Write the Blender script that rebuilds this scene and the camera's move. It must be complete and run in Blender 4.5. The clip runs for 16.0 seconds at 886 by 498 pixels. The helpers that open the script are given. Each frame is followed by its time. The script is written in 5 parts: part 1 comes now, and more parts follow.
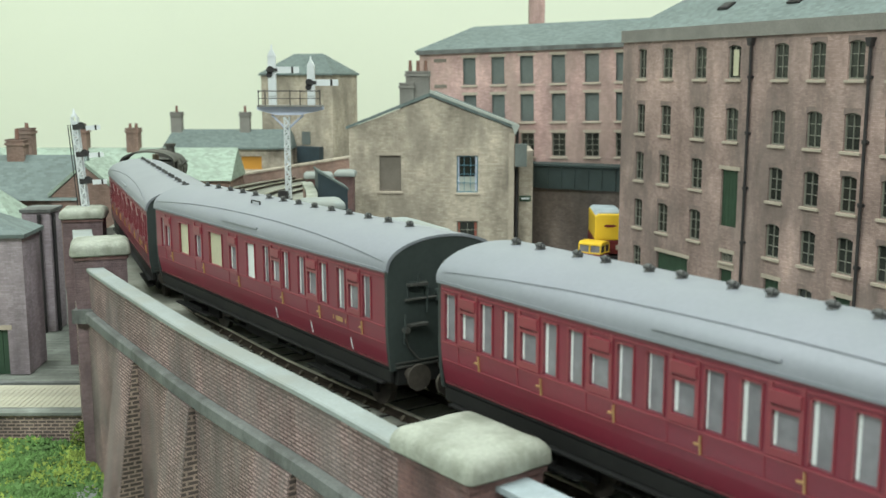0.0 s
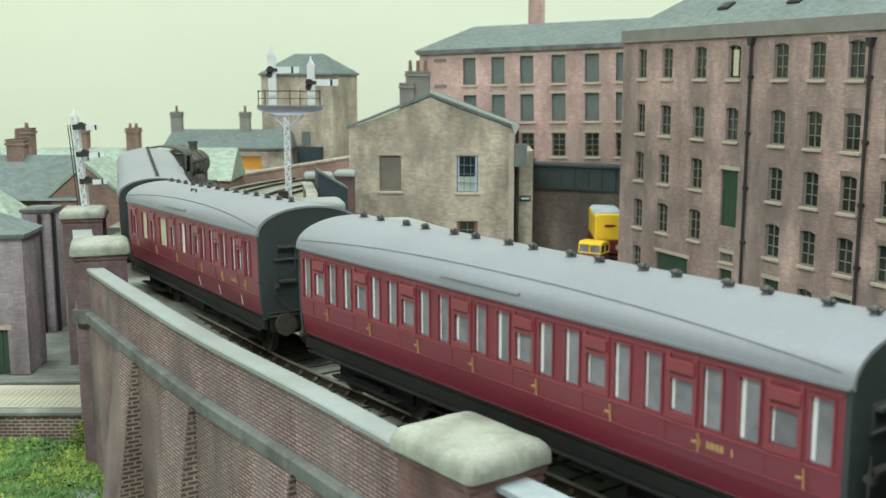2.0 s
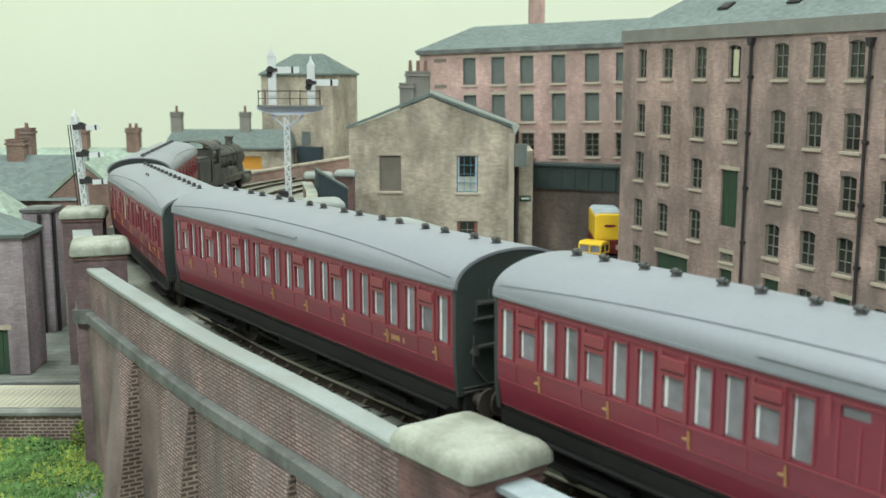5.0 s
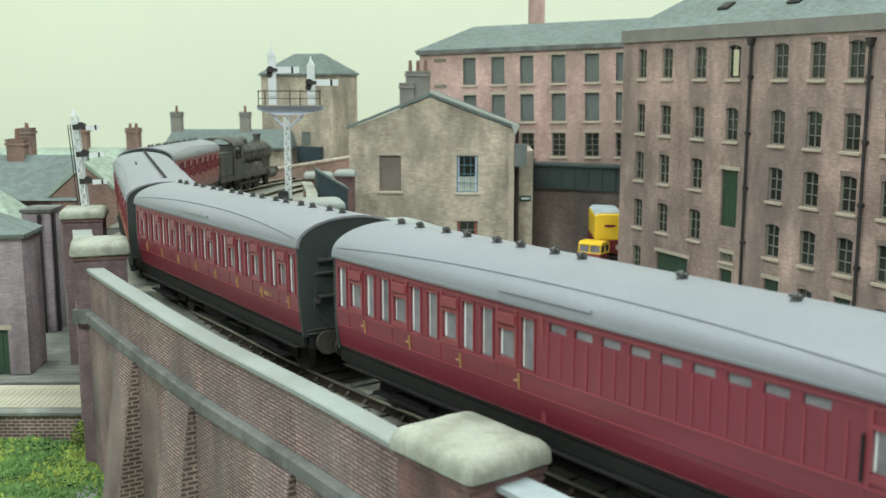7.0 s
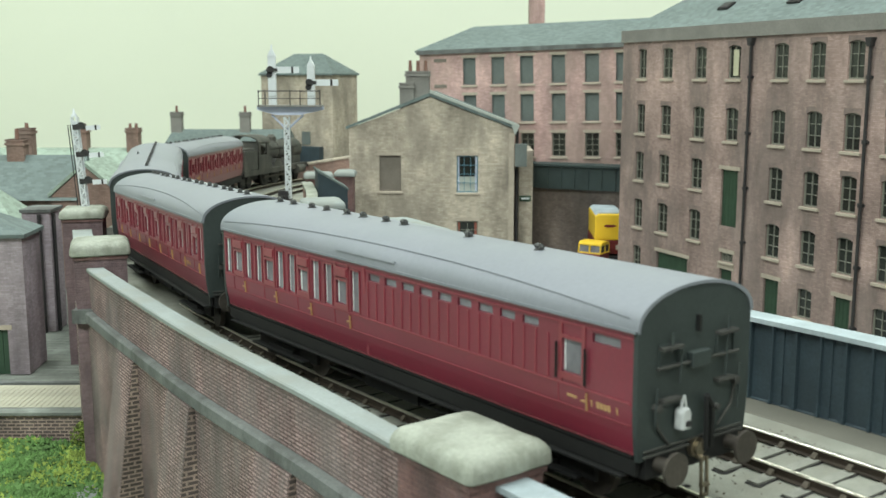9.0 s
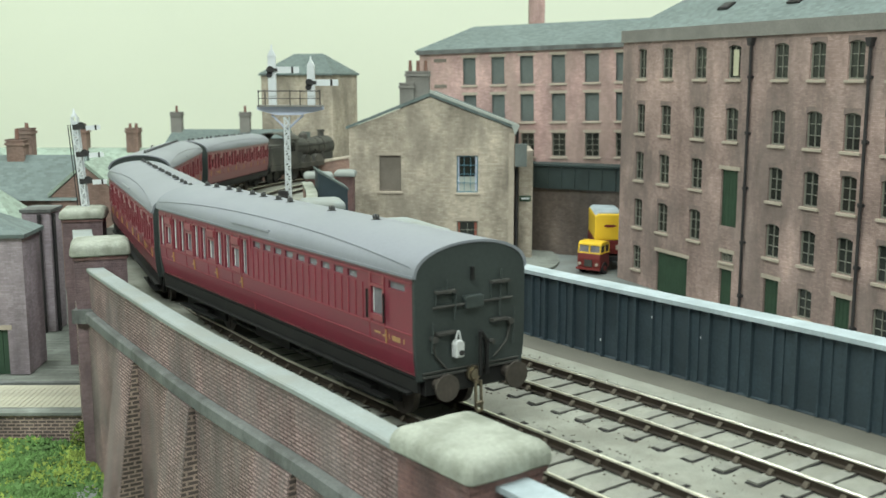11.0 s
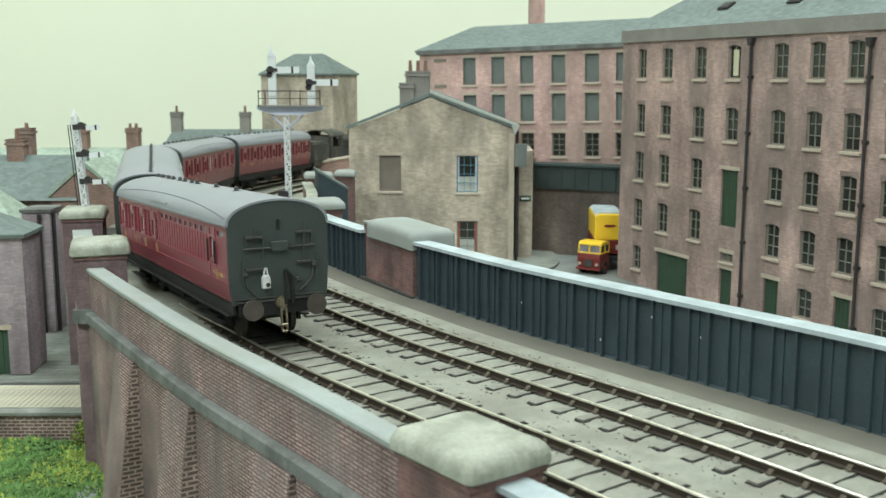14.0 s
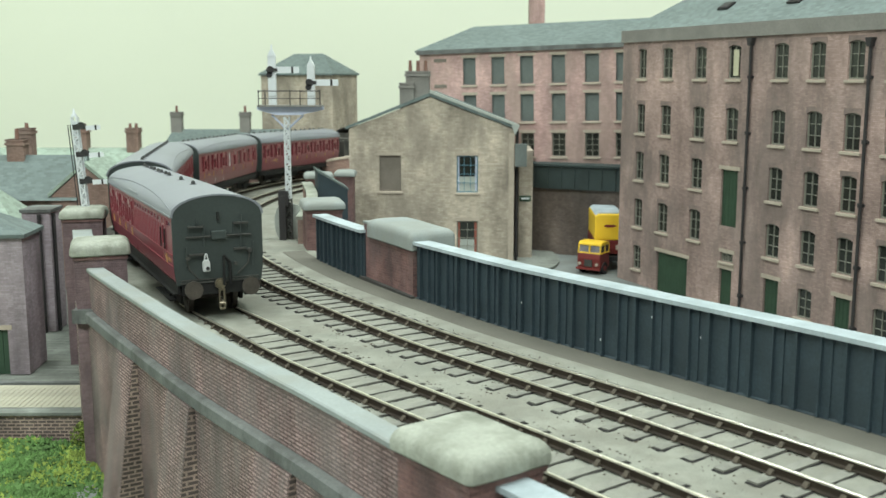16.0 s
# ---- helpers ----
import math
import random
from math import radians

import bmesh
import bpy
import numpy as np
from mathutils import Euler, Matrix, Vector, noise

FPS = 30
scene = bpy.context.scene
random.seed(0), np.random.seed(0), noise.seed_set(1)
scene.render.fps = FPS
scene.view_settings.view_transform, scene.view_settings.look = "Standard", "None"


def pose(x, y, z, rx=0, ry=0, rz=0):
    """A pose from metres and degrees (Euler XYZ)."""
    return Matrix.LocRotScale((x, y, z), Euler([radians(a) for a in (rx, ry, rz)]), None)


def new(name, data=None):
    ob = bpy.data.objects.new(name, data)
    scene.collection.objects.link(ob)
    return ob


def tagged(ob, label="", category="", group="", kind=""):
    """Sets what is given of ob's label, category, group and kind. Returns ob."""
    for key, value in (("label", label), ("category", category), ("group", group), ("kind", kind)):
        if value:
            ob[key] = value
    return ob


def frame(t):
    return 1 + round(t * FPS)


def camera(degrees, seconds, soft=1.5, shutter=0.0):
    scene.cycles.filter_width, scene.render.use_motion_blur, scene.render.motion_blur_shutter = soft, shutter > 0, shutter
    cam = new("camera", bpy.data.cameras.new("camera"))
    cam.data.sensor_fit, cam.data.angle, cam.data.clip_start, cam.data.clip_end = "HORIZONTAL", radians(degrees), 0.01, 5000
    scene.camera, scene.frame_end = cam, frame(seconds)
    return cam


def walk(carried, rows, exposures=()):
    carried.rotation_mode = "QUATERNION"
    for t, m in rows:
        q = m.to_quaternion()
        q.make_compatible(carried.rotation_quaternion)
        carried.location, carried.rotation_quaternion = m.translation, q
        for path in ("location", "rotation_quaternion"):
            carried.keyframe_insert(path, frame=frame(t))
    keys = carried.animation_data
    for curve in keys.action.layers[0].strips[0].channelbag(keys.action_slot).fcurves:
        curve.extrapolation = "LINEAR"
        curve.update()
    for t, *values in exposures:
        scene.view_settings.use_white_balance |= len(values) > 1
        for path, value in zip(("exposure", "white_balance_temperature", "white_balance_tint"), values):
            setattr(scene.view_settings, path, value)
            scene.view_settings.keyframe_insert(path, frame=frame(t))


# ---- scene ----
cam = camera(46.22, 16.0, soft=1.5)
walk(cam, [(0.0, pose(0, 0, 0.094, 80.52, 0, 0)), (16.0, pose(0, 0, 0.094, 80.52, 0, 0))],
     exposures=[(0.0, 0.0), (16.0, 0.0)])
cam.data.dof.use_dof, cam.data.dof.focus_distance, cam.data.dof.aperture_fstop = True, 0.43, 42.0

# ---- light: a room with ceiling light fittings over the layout ----
MM = 0.001
world = bpy.data.worlds.new("room_air")
world.use_nodes = True
world.node_tree.nodes["Background"].inputs[0].default_value = (0.90, 0.95, 0.94, 1)
world.node_tree.nodes["Background"].inputs[1].default_value = 0.08
scene.world = world


def ceiling_lamp(x, y, z, w, h, power):
    d = bpy.data.lights.new("ceiling_lamp", "AREA")
    d.shape, d.size, d.size_y, d.energy, d.color = "RECTANGLE", w, h, power, (0.91, 1.0, 0.98)
    o = new("ceiling_lamp", d)
    o.location = (x, y, z)
    return o


for lx, ly, lw, pw in ((-0.9, -0.9, 0.35, 37), (0.5, -0.9, 0.35, 22), (-0.8, 0.66, 0.35, 16), (0.5, 0.66, 0.35, 23)):
    ceiling_lamp(lx, ly, 1.55, 1.1, lw, pw)


# ---- materials ----
def mat(name, base, rough=0.6, metal=0.0, var=0.15, scale=60.0, fine=900.0, bump=0.15, spec=0.4, dirt=None, dirt_amt=0.4, brick=None, dist=0.0003, blotch=1.0, coat=0.0, bcol=1.0):
    """A node material: base colour, broad and fine variation, bump, optional stains and brick courses.
    brick: (length, height, mortar) in metres, mortar colour."""
    m = bpy.data.materials.new(name)
    m.use_nodes = True
    nt = m.node_tree
    N, L = nt.nodes, nt.links
    b = N["Principled BSDF"]
    b.inputs["Roughness"].default_value, b.inputs["Metallic"].default_value = rough, metal
    b.inputs["Specular IOR Level"].default_value = spec
    b.inputs["Coat Weight"].default_value, b.inputs["Coat Roughness"].default_value = coat, 0.34
    tc = N.new("ShaderNodeTexCoord")
    n1, n2 = N.new("ShaderNodeTexNoise"), N.new("ShaderNodeTexNoise")
    n1.inputs["Scale"].default_value, n2.inputs["Scale"].default_value = scale, fine
    n1.inputs["Detail"].default_value = n2.inputs["Detail"].default_value = 4
    L.new(tc.outputs["Object"], n1.inputs["Vector"]), L.new(tc.outputs["Object"], n2.inputs["Vector"])
    dark = tuple(c * (1 - var) for c in base) + (1,)
    lite = tuple(min(1, c * (1 + var)) for c in base) + (1,)
    r = N.new("ShaderNodeValToRGB")
    r.color_ramp.elements[0].position, r.color_ramp.elements[1].position = 0.3, 0.7
    r.color_ramp.elements[0].color, r.color_ramp.elements[1].color = dark, lite
    L.new(n1.outputs["Fac"], r.inputs["Fac"])
    col = r.outputs["Color"]
    hgt = n2.outputs["Fac"]
    if brick:
        bl, bh, mo, mc = brick
        uv = N.new("ShaderNodeUVMap")
        bt = N.new("ShaderNodeTexBrick")
        bt.inputs["Scale"].default_value = 1.0
        bt.inputs["Brick Width"].default_value, bt.inputs["Row Height"].default_value, bt.inputs["Mortar Size"].default_value = bl, bh, mo
        bt.inputs["Color1"].default_value, bt.inputs["Color2"].default_value = (bcol, bcol, bcol, 1), (0.72 * bcol, 0.70 * bcol, 0.70 * bcol, 1)
        bt.inputs["Mortar"].default_value = (*mc, 1)
        bt.inputs["Mortar Smooth"].default_value = 0.2
        L.new(uv.outputs["UV"], bt.inputs["Vector"])
        mx = N.new("ShaderNodeMix")
        mx.data_type, mx.blend_type = "RGBA", "MULTIPLY"
        mx.inputs["Factor"].default_value = 1.0
        L.new(col, mx.inputs[6]), L.new(bt.outputs["Color"], mx.inputs[7])
        col = mx.outputs[2]
        ad = N.new("ShaderNodeMath")
        ad.operation = "MULTIPLY_ADD"
        ad.inputs[1].default_value = -1.5
        L.new(bt.outputs["Fac"], ad.inputs[0]), L.new(n2.outputs["Fac"], ad.inputs[2])
        hgt = ad.outputs[0]
    mf = N.new("ShaderNodeMix")
    mf.data_type, mf.blend_type = "RGBA", "OVERLAY"
    mf.inputs["Factor"].default_value = min(1.0, var * 1.6)
    L.new(col, mf.inputs[6]), L.new(n2.outputs["Fac"], mf.inputs[7])
    col = mf.outputs[2]
    if dirt:
        n3 = N.new("ShaderNodeTexNoise")
        n3.inputs["Scale"].default_value, n3.inputs["Detail"].default_value, n3.inputs["Roughness"].default_value = scale * 0.6, 6, 0.65
        mp = N.new("ShaderNodeMapping")
        mp.inputs["Scale"].default_value, mp.inputs["Location"].default_value = (1.6, 1.6, 0.7), (3.1, 7.7, 1.3)
        L.new(tc.outputs["Object"], mp.inputs["Vector"]), L.new(mp.outputs["Vector"], n3.inputs["Vector"])
        rr = N.new("ShaderNodeMapRange")
        rr.inputs[1].default_value, rr.inputs[2].default_value, rr.inputs[4].default_value = 0.44, 0.60, dirt_amt
        L.new(n3.outputs["Fac"], rr.inputs[0])
        md = N.new("ShaderNodeMix")
        md.data_type = "RGBA"
        md.inputs[7].default_value = (*dirt, 1)
        L.new(rr.outputs[0], md.inputs[0]), L.new(col, md.inputs[6])
        col = md.outputs[2]
    if brick:
        n4 = N.new("ShaderNodeTexNoise")
        n4.inputs["Scale"].default_value, n4.inputs["Detail"].default_value, n4.inputs["Roughness"].default_value = scale * 0.9, 8, 0.7
        m4 = N.new("ShaderNodeMapping")
        m4.inputs["Scale"].default_value, m4.inputs["Location"].default_value = (1, 1, 0.35), (9.3, 2.1, 5.5)
        L.new(tc.outputs["Object"], m4.inputs["Vector"]), L.new(m4.outputs["Vector"], n4.inputs["Vector"])
        r4 = N.new("ShaderNodeMapRange")
        r4.inputs[1].default_value, r4.inputs[2].default_value, r4.inputs[3].default_value, r4.inputs[4].default_value = 0.32, 0.68, 1 - 0.38 * blotch, 1 + 0.32 * blotch
        L.new(n4.outputs["Fac"], r4.inputs[0])
        x4 = N.new("ShaderNodeMix")
        x4.data_type, x4.blend_type = "RGBA", "MULTIPLY"
        x4.inputs[0].default_value = 1.0
        L.new(col, x4.inputs[6]), L.new(r4.outputs[0], x4.inputs[7])
        col = x4.outputs[2]
    L.new(col, b.inputs["Base Color"])
    if bump:
        bp = N.new("ShaderNodeBump")
        bp.inputs["Strength"].default_value, bp.inputs["Distance"].default_value = bump, dist
        L.new(hgt, bp.inputs["Height"]), L.new(bp.outputs["Normal"], b.inputs["Normal"])
    return m


BK = (0.0031, 0.0011, 0.00012, (0.75, 0.72, 0.68))
M_BACK = mat("painted_board", (0.71, 0.74, 0.605), 0.85, var=0.015, scale=3, fine=200, bump=0.02)
M_ROOM = mat("room_wall", (0.78, 0.79, 0.74), 0.9, var=0.02, scale=3, fine=200, bump=0.02)
M_ROAD = mat("road_grey", (0.185, 0.205, 0.195), 0.9, var=0.12, scale=30, fine=1500, bump=0.2, dirt=(0.13, 0.13, 0.115), dirt_amt=0.5)
M_DECK = mat("ballast_grey", (0.235, 0.24, 0.20), 0.95, var=0.18, scale=70, fine=2200, bump=0.6, dirt=(0.17, 0.16, 0.13), dirt_amt=0.5)
M_CESS = mat("cess_brown", (0.125, 0.120, 0.098), 0.95, var=0.1, scale=40, fine=2000, bump=0.4)
M_SLEEPER = mat("sleeper_wood", (0.20, 0.20, 0.17), 0.9, var=0.25, scale=120, fine=2500, bump=0.4)
M_RAIL = mat("rail_rust", (0.040, 0.030, 0.021), 0.7, 0.3, var=0.25, scale=90, fine=2500)
M_HEAD = mat("rail_head_steel", (0.80, 0.76, 0.66), 0.28, 0.9, var=0.1, scale=60, fine=1500, bump=0.03)
M_VIAD = mat("viaduct_brick", (0.43, 0.305, 0.285), 0.85, var=0.28, scale=55, fine=1500, bump=0.9, dirt=(0.19, 0.17, 0.16), dirt_amt=0.6, brick=(0.0046, 0.00118, 0.00032, (0.33, 0.31, 0.31)), dist=0.0006)
M_VIAD2 = mat("dark_brick", (0.24, 0.14, 0.13), 0.85, var=0.25, scale=60, fine=1500, bump=0.7, dirt=(0.12, 0.10, 0.10), dirt_amt=0.5, brick=(0.0034, 0.0013, 0.0002, (1.0, 0.95, 0.9)), dist=0.0005)
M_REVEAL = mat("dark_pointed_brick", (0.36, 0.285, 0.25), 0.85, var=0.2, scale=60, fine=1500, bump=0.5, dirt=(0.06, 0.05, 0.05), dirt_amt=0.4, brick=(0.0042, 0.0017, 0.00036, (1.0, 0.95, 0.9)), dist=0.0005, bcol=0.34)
# dark ballast, blackened further to hold the parapet's shade
M_EDGESHADE = mat("shaded_ballast", (0.045, 0.043, 0.037), 0.95, var=0.35, scale=110, fine=2200, bump=0.7, dirt=(0.11, 0.105, 0.085), dirt_amt=0.35)
M_VERGE = mat("verge_pale", (0.40, 0.43, 0.39), 0.8, var=0.1, scale=60)
M_PIER = mat("purple_pier_brick", (0.24, 0.17, 0.175), 0.85, var=0.25, scale=60, fine=1500, bump=0.7, dirt=(0.13, 0.10, 0.105), dirt_amt=0.5, brick=(0.0028, 0.0012, 0.0002, (0.9, 0.85, 0.85)), dist=0.0005)
M_COPE = mat("coping_stone", (0.26, 0.288, 0.275), 0.85, var=0.1, scale=50, fine=1200, bump=0.25, dirt=(0.24, 0.25, 0.22), dirt_amt=0.6)
M_CAP = mat("cap_stone", (0.32, 0.335, 0.28), 0.8, var=0.12, scale=60, fine=900, bump=0.9, dirt=(0.17, 0.18, 0.14), dirt_amt=0.8)
M_BAND = mat("band_stone", (0.15, 0.158, 0.15), 0.85, var=0.2, scale=60, fine=1200, bump=0.35, dirt=(0.065, 0.065, 0.06), dirt_amt=0.75)
M_GIRD = mat("girder_paint", (0.037, 0.056, 0.067), 0.5, var=0.25, scale=60, fine=1200, bump=0.1, dirt=(0.036, 0.050, 0.058), dirt_amt=0.5)
M_GTOP = mat("girder_flange", (0.38, 0.44, 0.46), 0.55, var=0.15, scale=60, fine=1200, bump=0.1, dirt=(0.24, 0.29, 0.30), dirt_amt=0.6)
M_MILL = mat("mill_brick", (0.455, 0.33, 0.295), 0.9, var=0.2, scale=28, fine=1400, bump=0.35, dirt=(0.19, 0.15, 0.135), dirt_amt=0.75, brick=BK)
M_PINK = mat("pink_brick", (0.60, 0.405, 0.375), 0.9, var=0.16, scale=28, fine=1400, bump=0.3, dirt=(0.36, 0.27, 0.23), dirt_amt=0.7, brick=BK)
M_STONE = mat("house_stone", (0.53, 0.465, 0.375), 0.9, var=0.15, scale=36, fine=1300, bump=0.35, dirt=(0.24, 0.21, 0.17), dirt_amt=0.65, brick=(0.0042, 0.0016, 0.00014, (0.8, 0.78, 0.74)))
M_PURP = mat("purple_brick", (0.42, 0.36, 0.395), 0.9, var=0.15, scale=36, fine=1300, bump=0.3, dirt=(0.19, 0.16, 0.17), dirt_amt=0.5, brick=BK)
M_TERR = mat("terrace_brick", (0.33, 0.22, 0.18), 0.9, var=0.15, scale=36, fine=1300, bump=0.3, dirt=(0.2, 0.16, 0.14), dirt_amt=0.5, brick=BK)
M_SLATE = mat("slate_grey", (0.155, 0.195, 0.185), 0.75, var=0.06, scale=40, fine=1200, bump=0.2, blotch=0.25, brick=(0.004, 0.0022, 0.0001, (0.85, 0.85, 0.85)))
M_GREENR = mat("pale_green_roof", (0.33, 0.41, 0.335), 0.8, blotch=0.2, var=0.06, scale=30, fine=1200, bump=0.2, brick=(0.004, 0.0022, 0.0001, (0.92, 0.92, 0.92)))
M_GREYT = mat("grey_trim", (0.22, 0.21, 0.19), 0.8, var=0.12, scale=60)
M_SILL = mat("sill_stone", (0.42, 0.36, 0.29), 0.85, var=0.12, scale=80)
M_FRAME = mat("window_frame_paint", (0.22, 0.22, 0.18), 0.6, var=0.1, scale=90)
M_BLUEF = mat("blue_window_paint", (0.10, 0.22, 0.28), 0.5, var=0.1, scale=90)
M_GLASS = mat("dark_window_glass", (0.03, 0.033, 0.028), 0.12, var=0.2, scale=60, bump=0.0, spec=0.6)
M_BOARD = mat("shutter_grey", (0.13, 0.15, 0.14), 0.7, var=0.15, scale=60)
M_STAIN = mat("boarded_brown", (0.20, 0.175, 0.145), 0.9, var=0.12, scale=70)
M_GDOOR = mat("green_door_paint", (0.032, 0.066, 0.038), 0.6, var=0.15, scale=60)
M_PIPE = mat("pipe_black", (0.03, 0.028, 0.028), 0.6, var=0.2, scale=80)
M_POT = mat("chimney_pot_clay", (0.22, 0.12, 0.09), 0.8, var=0.2, scale=90)
M_MAROON = mat("coach_maroon", (0.185, 0.018, 0.036), 0.38, var=0.10, scale=30, fine=900, bump=0.03, spec=0.6, dirt=(0.155, 0.022, 0.036), dirt_amt=0.5, coat=0.45)
# body maroon lightened to stand for light caught on the beads
M_BEADLIT = mat("bead_highlight_maroon", (0.25, 0.050, 0.064), 0.4, var=0.1, scale=40, fine=900, bump=0.02, spec=0.5)
M_BONNET = mat("bonnet_red", (0.215, 0.024, 0.036), 0.4, var=0.08, scale=30, fine=900, bump=0.02, spec=0.6, coat=0.8)
M_ROOF = mat("coach_roof_grey", (0.215, 0.226, 0.25), 0.45, var=0.06, scale=18, fine=900, bump=0.03, dirt=(0.18, 0.20, 0.21), dirt_amt=0.4)
M_END = mat("coach_end_black", (0.036, 0.046, 0.043), 0.55, var=0.15, scale=50, fine=900, bump=0.05)
M_BLACK = mat("underframe_black", (0.008, 0.008, 0.0075), 0.7, var=0.3, scale=80, fine=1500)
M_DUST = mat("frame_dust", (0.055, 0.054, 0.048), 0.8, var=0.25, scale=80, fine=1500)
M_PANE = mat("coach_glazing", (0.20, 0.195, 0.21), 0.10, var=0.25, scale=70, fine=300, bump=0.0, spec=0.7)
# shaded copy of the coach glazing, its dimness put into the colour
M_SHADEPANE = mat("shaded_glazing", (0.125, 0.028, 0.034), 0.2, var=0.3, scale=70, fine=300, bump=0.0, spec=0.6)
M_WHITEP = mat("obscured_glazing", (0.72, 0.76, 0.74), 0.3, var=0.06, scale=60, bump=0.0)
M_CREAMP = mat("blind_and_glare_cream", (0.50, 0.48, 0.34), 0.5, var=0.08, scale=60, bump=0.0)
M_GOLD = mat("gold_paint", (0.52, 0.33, 0.15), 0.35, 0.3, var=0.1, scale=90, bump=0.0)
M_WHITE = mat("white_paint", (0.68, 0.71, 0.72), 0.5, var=0.05, scale=90)
M_LILAC = mat("bluish_white_paint", (0.50, 0.54, 0.66), 0.5, var=0.08, scale=90)
M_BUFF = mat("buffer_steel", (0.070, 0.060, 0.050), 0.55, 0.3, var=0.25, scale=120)
M_BRASS = mat("coupling_brass", (0.24, 0.205, 0.15), 0.35, 0.9, var=0.2, scale=120)
M_LOCO = mat("engine_black", (0.045, 0.045, 0.040), 0.55, var=0.3, scale=50, dirt=(0.13, 0.12, 0.10), dirt_amt=0.6)
M_VENT = mat("vent_grey", (0.09, 0.09, 0.088), 0.45, 0.2, var=0.25, scale=90)
M_CHAIR = mat("chair_iron", (0.075, 0.062, 0.045), 0.85, var=0.3, scale=120)
# near-black for the shade painted beside the sleepers
M_SLSHADE = mat("sleeper_shade_black", (0.012, 0.011, 0.010), 0.95, var=0.3, scale=120)
M_CURT = mat("red_curtain", (0.30, 0.10, 0.07), 0.8, var=0.1, scale=90)
M_YELLOW = mat("lorry_yellow", (0.80, 0.52, 0.035), 0.45, var=0.05, scale=60, bump=0.02)
M_LRED = mat("lorry_maroon", (0.16, 0.025, 0.022), 0.45, var=0.08, scale=60, bump=0.02)
M_TYRE = mat("tyre_black", (0.02, 0.02, 0.02), 0.8, var=0.2, scale=90)
M_GRASS = mat("grass_scatter", (0.088, 0.17, 0.048), 0.95, var=0.4, scale=110, fine=1200, bump=0.5)
M_GRASSY = mat("yellow_green_foam", (0.20, 0.265, 0.055), 0.95, var=0.35, scale=130, fine=1200, bump=0.5)
M_ORANGE = mat("orange_board", (0.55, 0.26, 0.04), 0.7, var=0.08, scale=60)
M_DKBROWN = mat("dark_brown_brick", (0.185, 0.150, 0.130), 0.9, var=0.2, scale=40, fine=1300, bump=0.3, dirt=(0.11, 0.095, 0.085), dirt_amt=0.5, brick=BK)
M_CANOPY = mat("canopy_paint", (0.034, 0.050, 0.048), 0.6, var=0.2, scale=60, fine=1200, bump=0.1)
M_PLANK = mat("weathered_boards", (0.40, 0.385, 0.295), 0.9, var=0.14, scale=90, fine=1500, bump=0.3, dirt=(0.28, 0.27, 0.21), dirt_amt=0.5)
M_LAMPW = mat("lamp_white", (0.52, 0.53, 0.52), 0.5, var=0.10, scale=200)
M_PAVE = mat("pavement_grey", (0.225, 0.245, 0.215), 0.9, var=0.08, scale=40, fine=1200, bump=0.15, brick=(0.02, 0.0028, 0.0002, (0.8, 0.8, 0.8)))


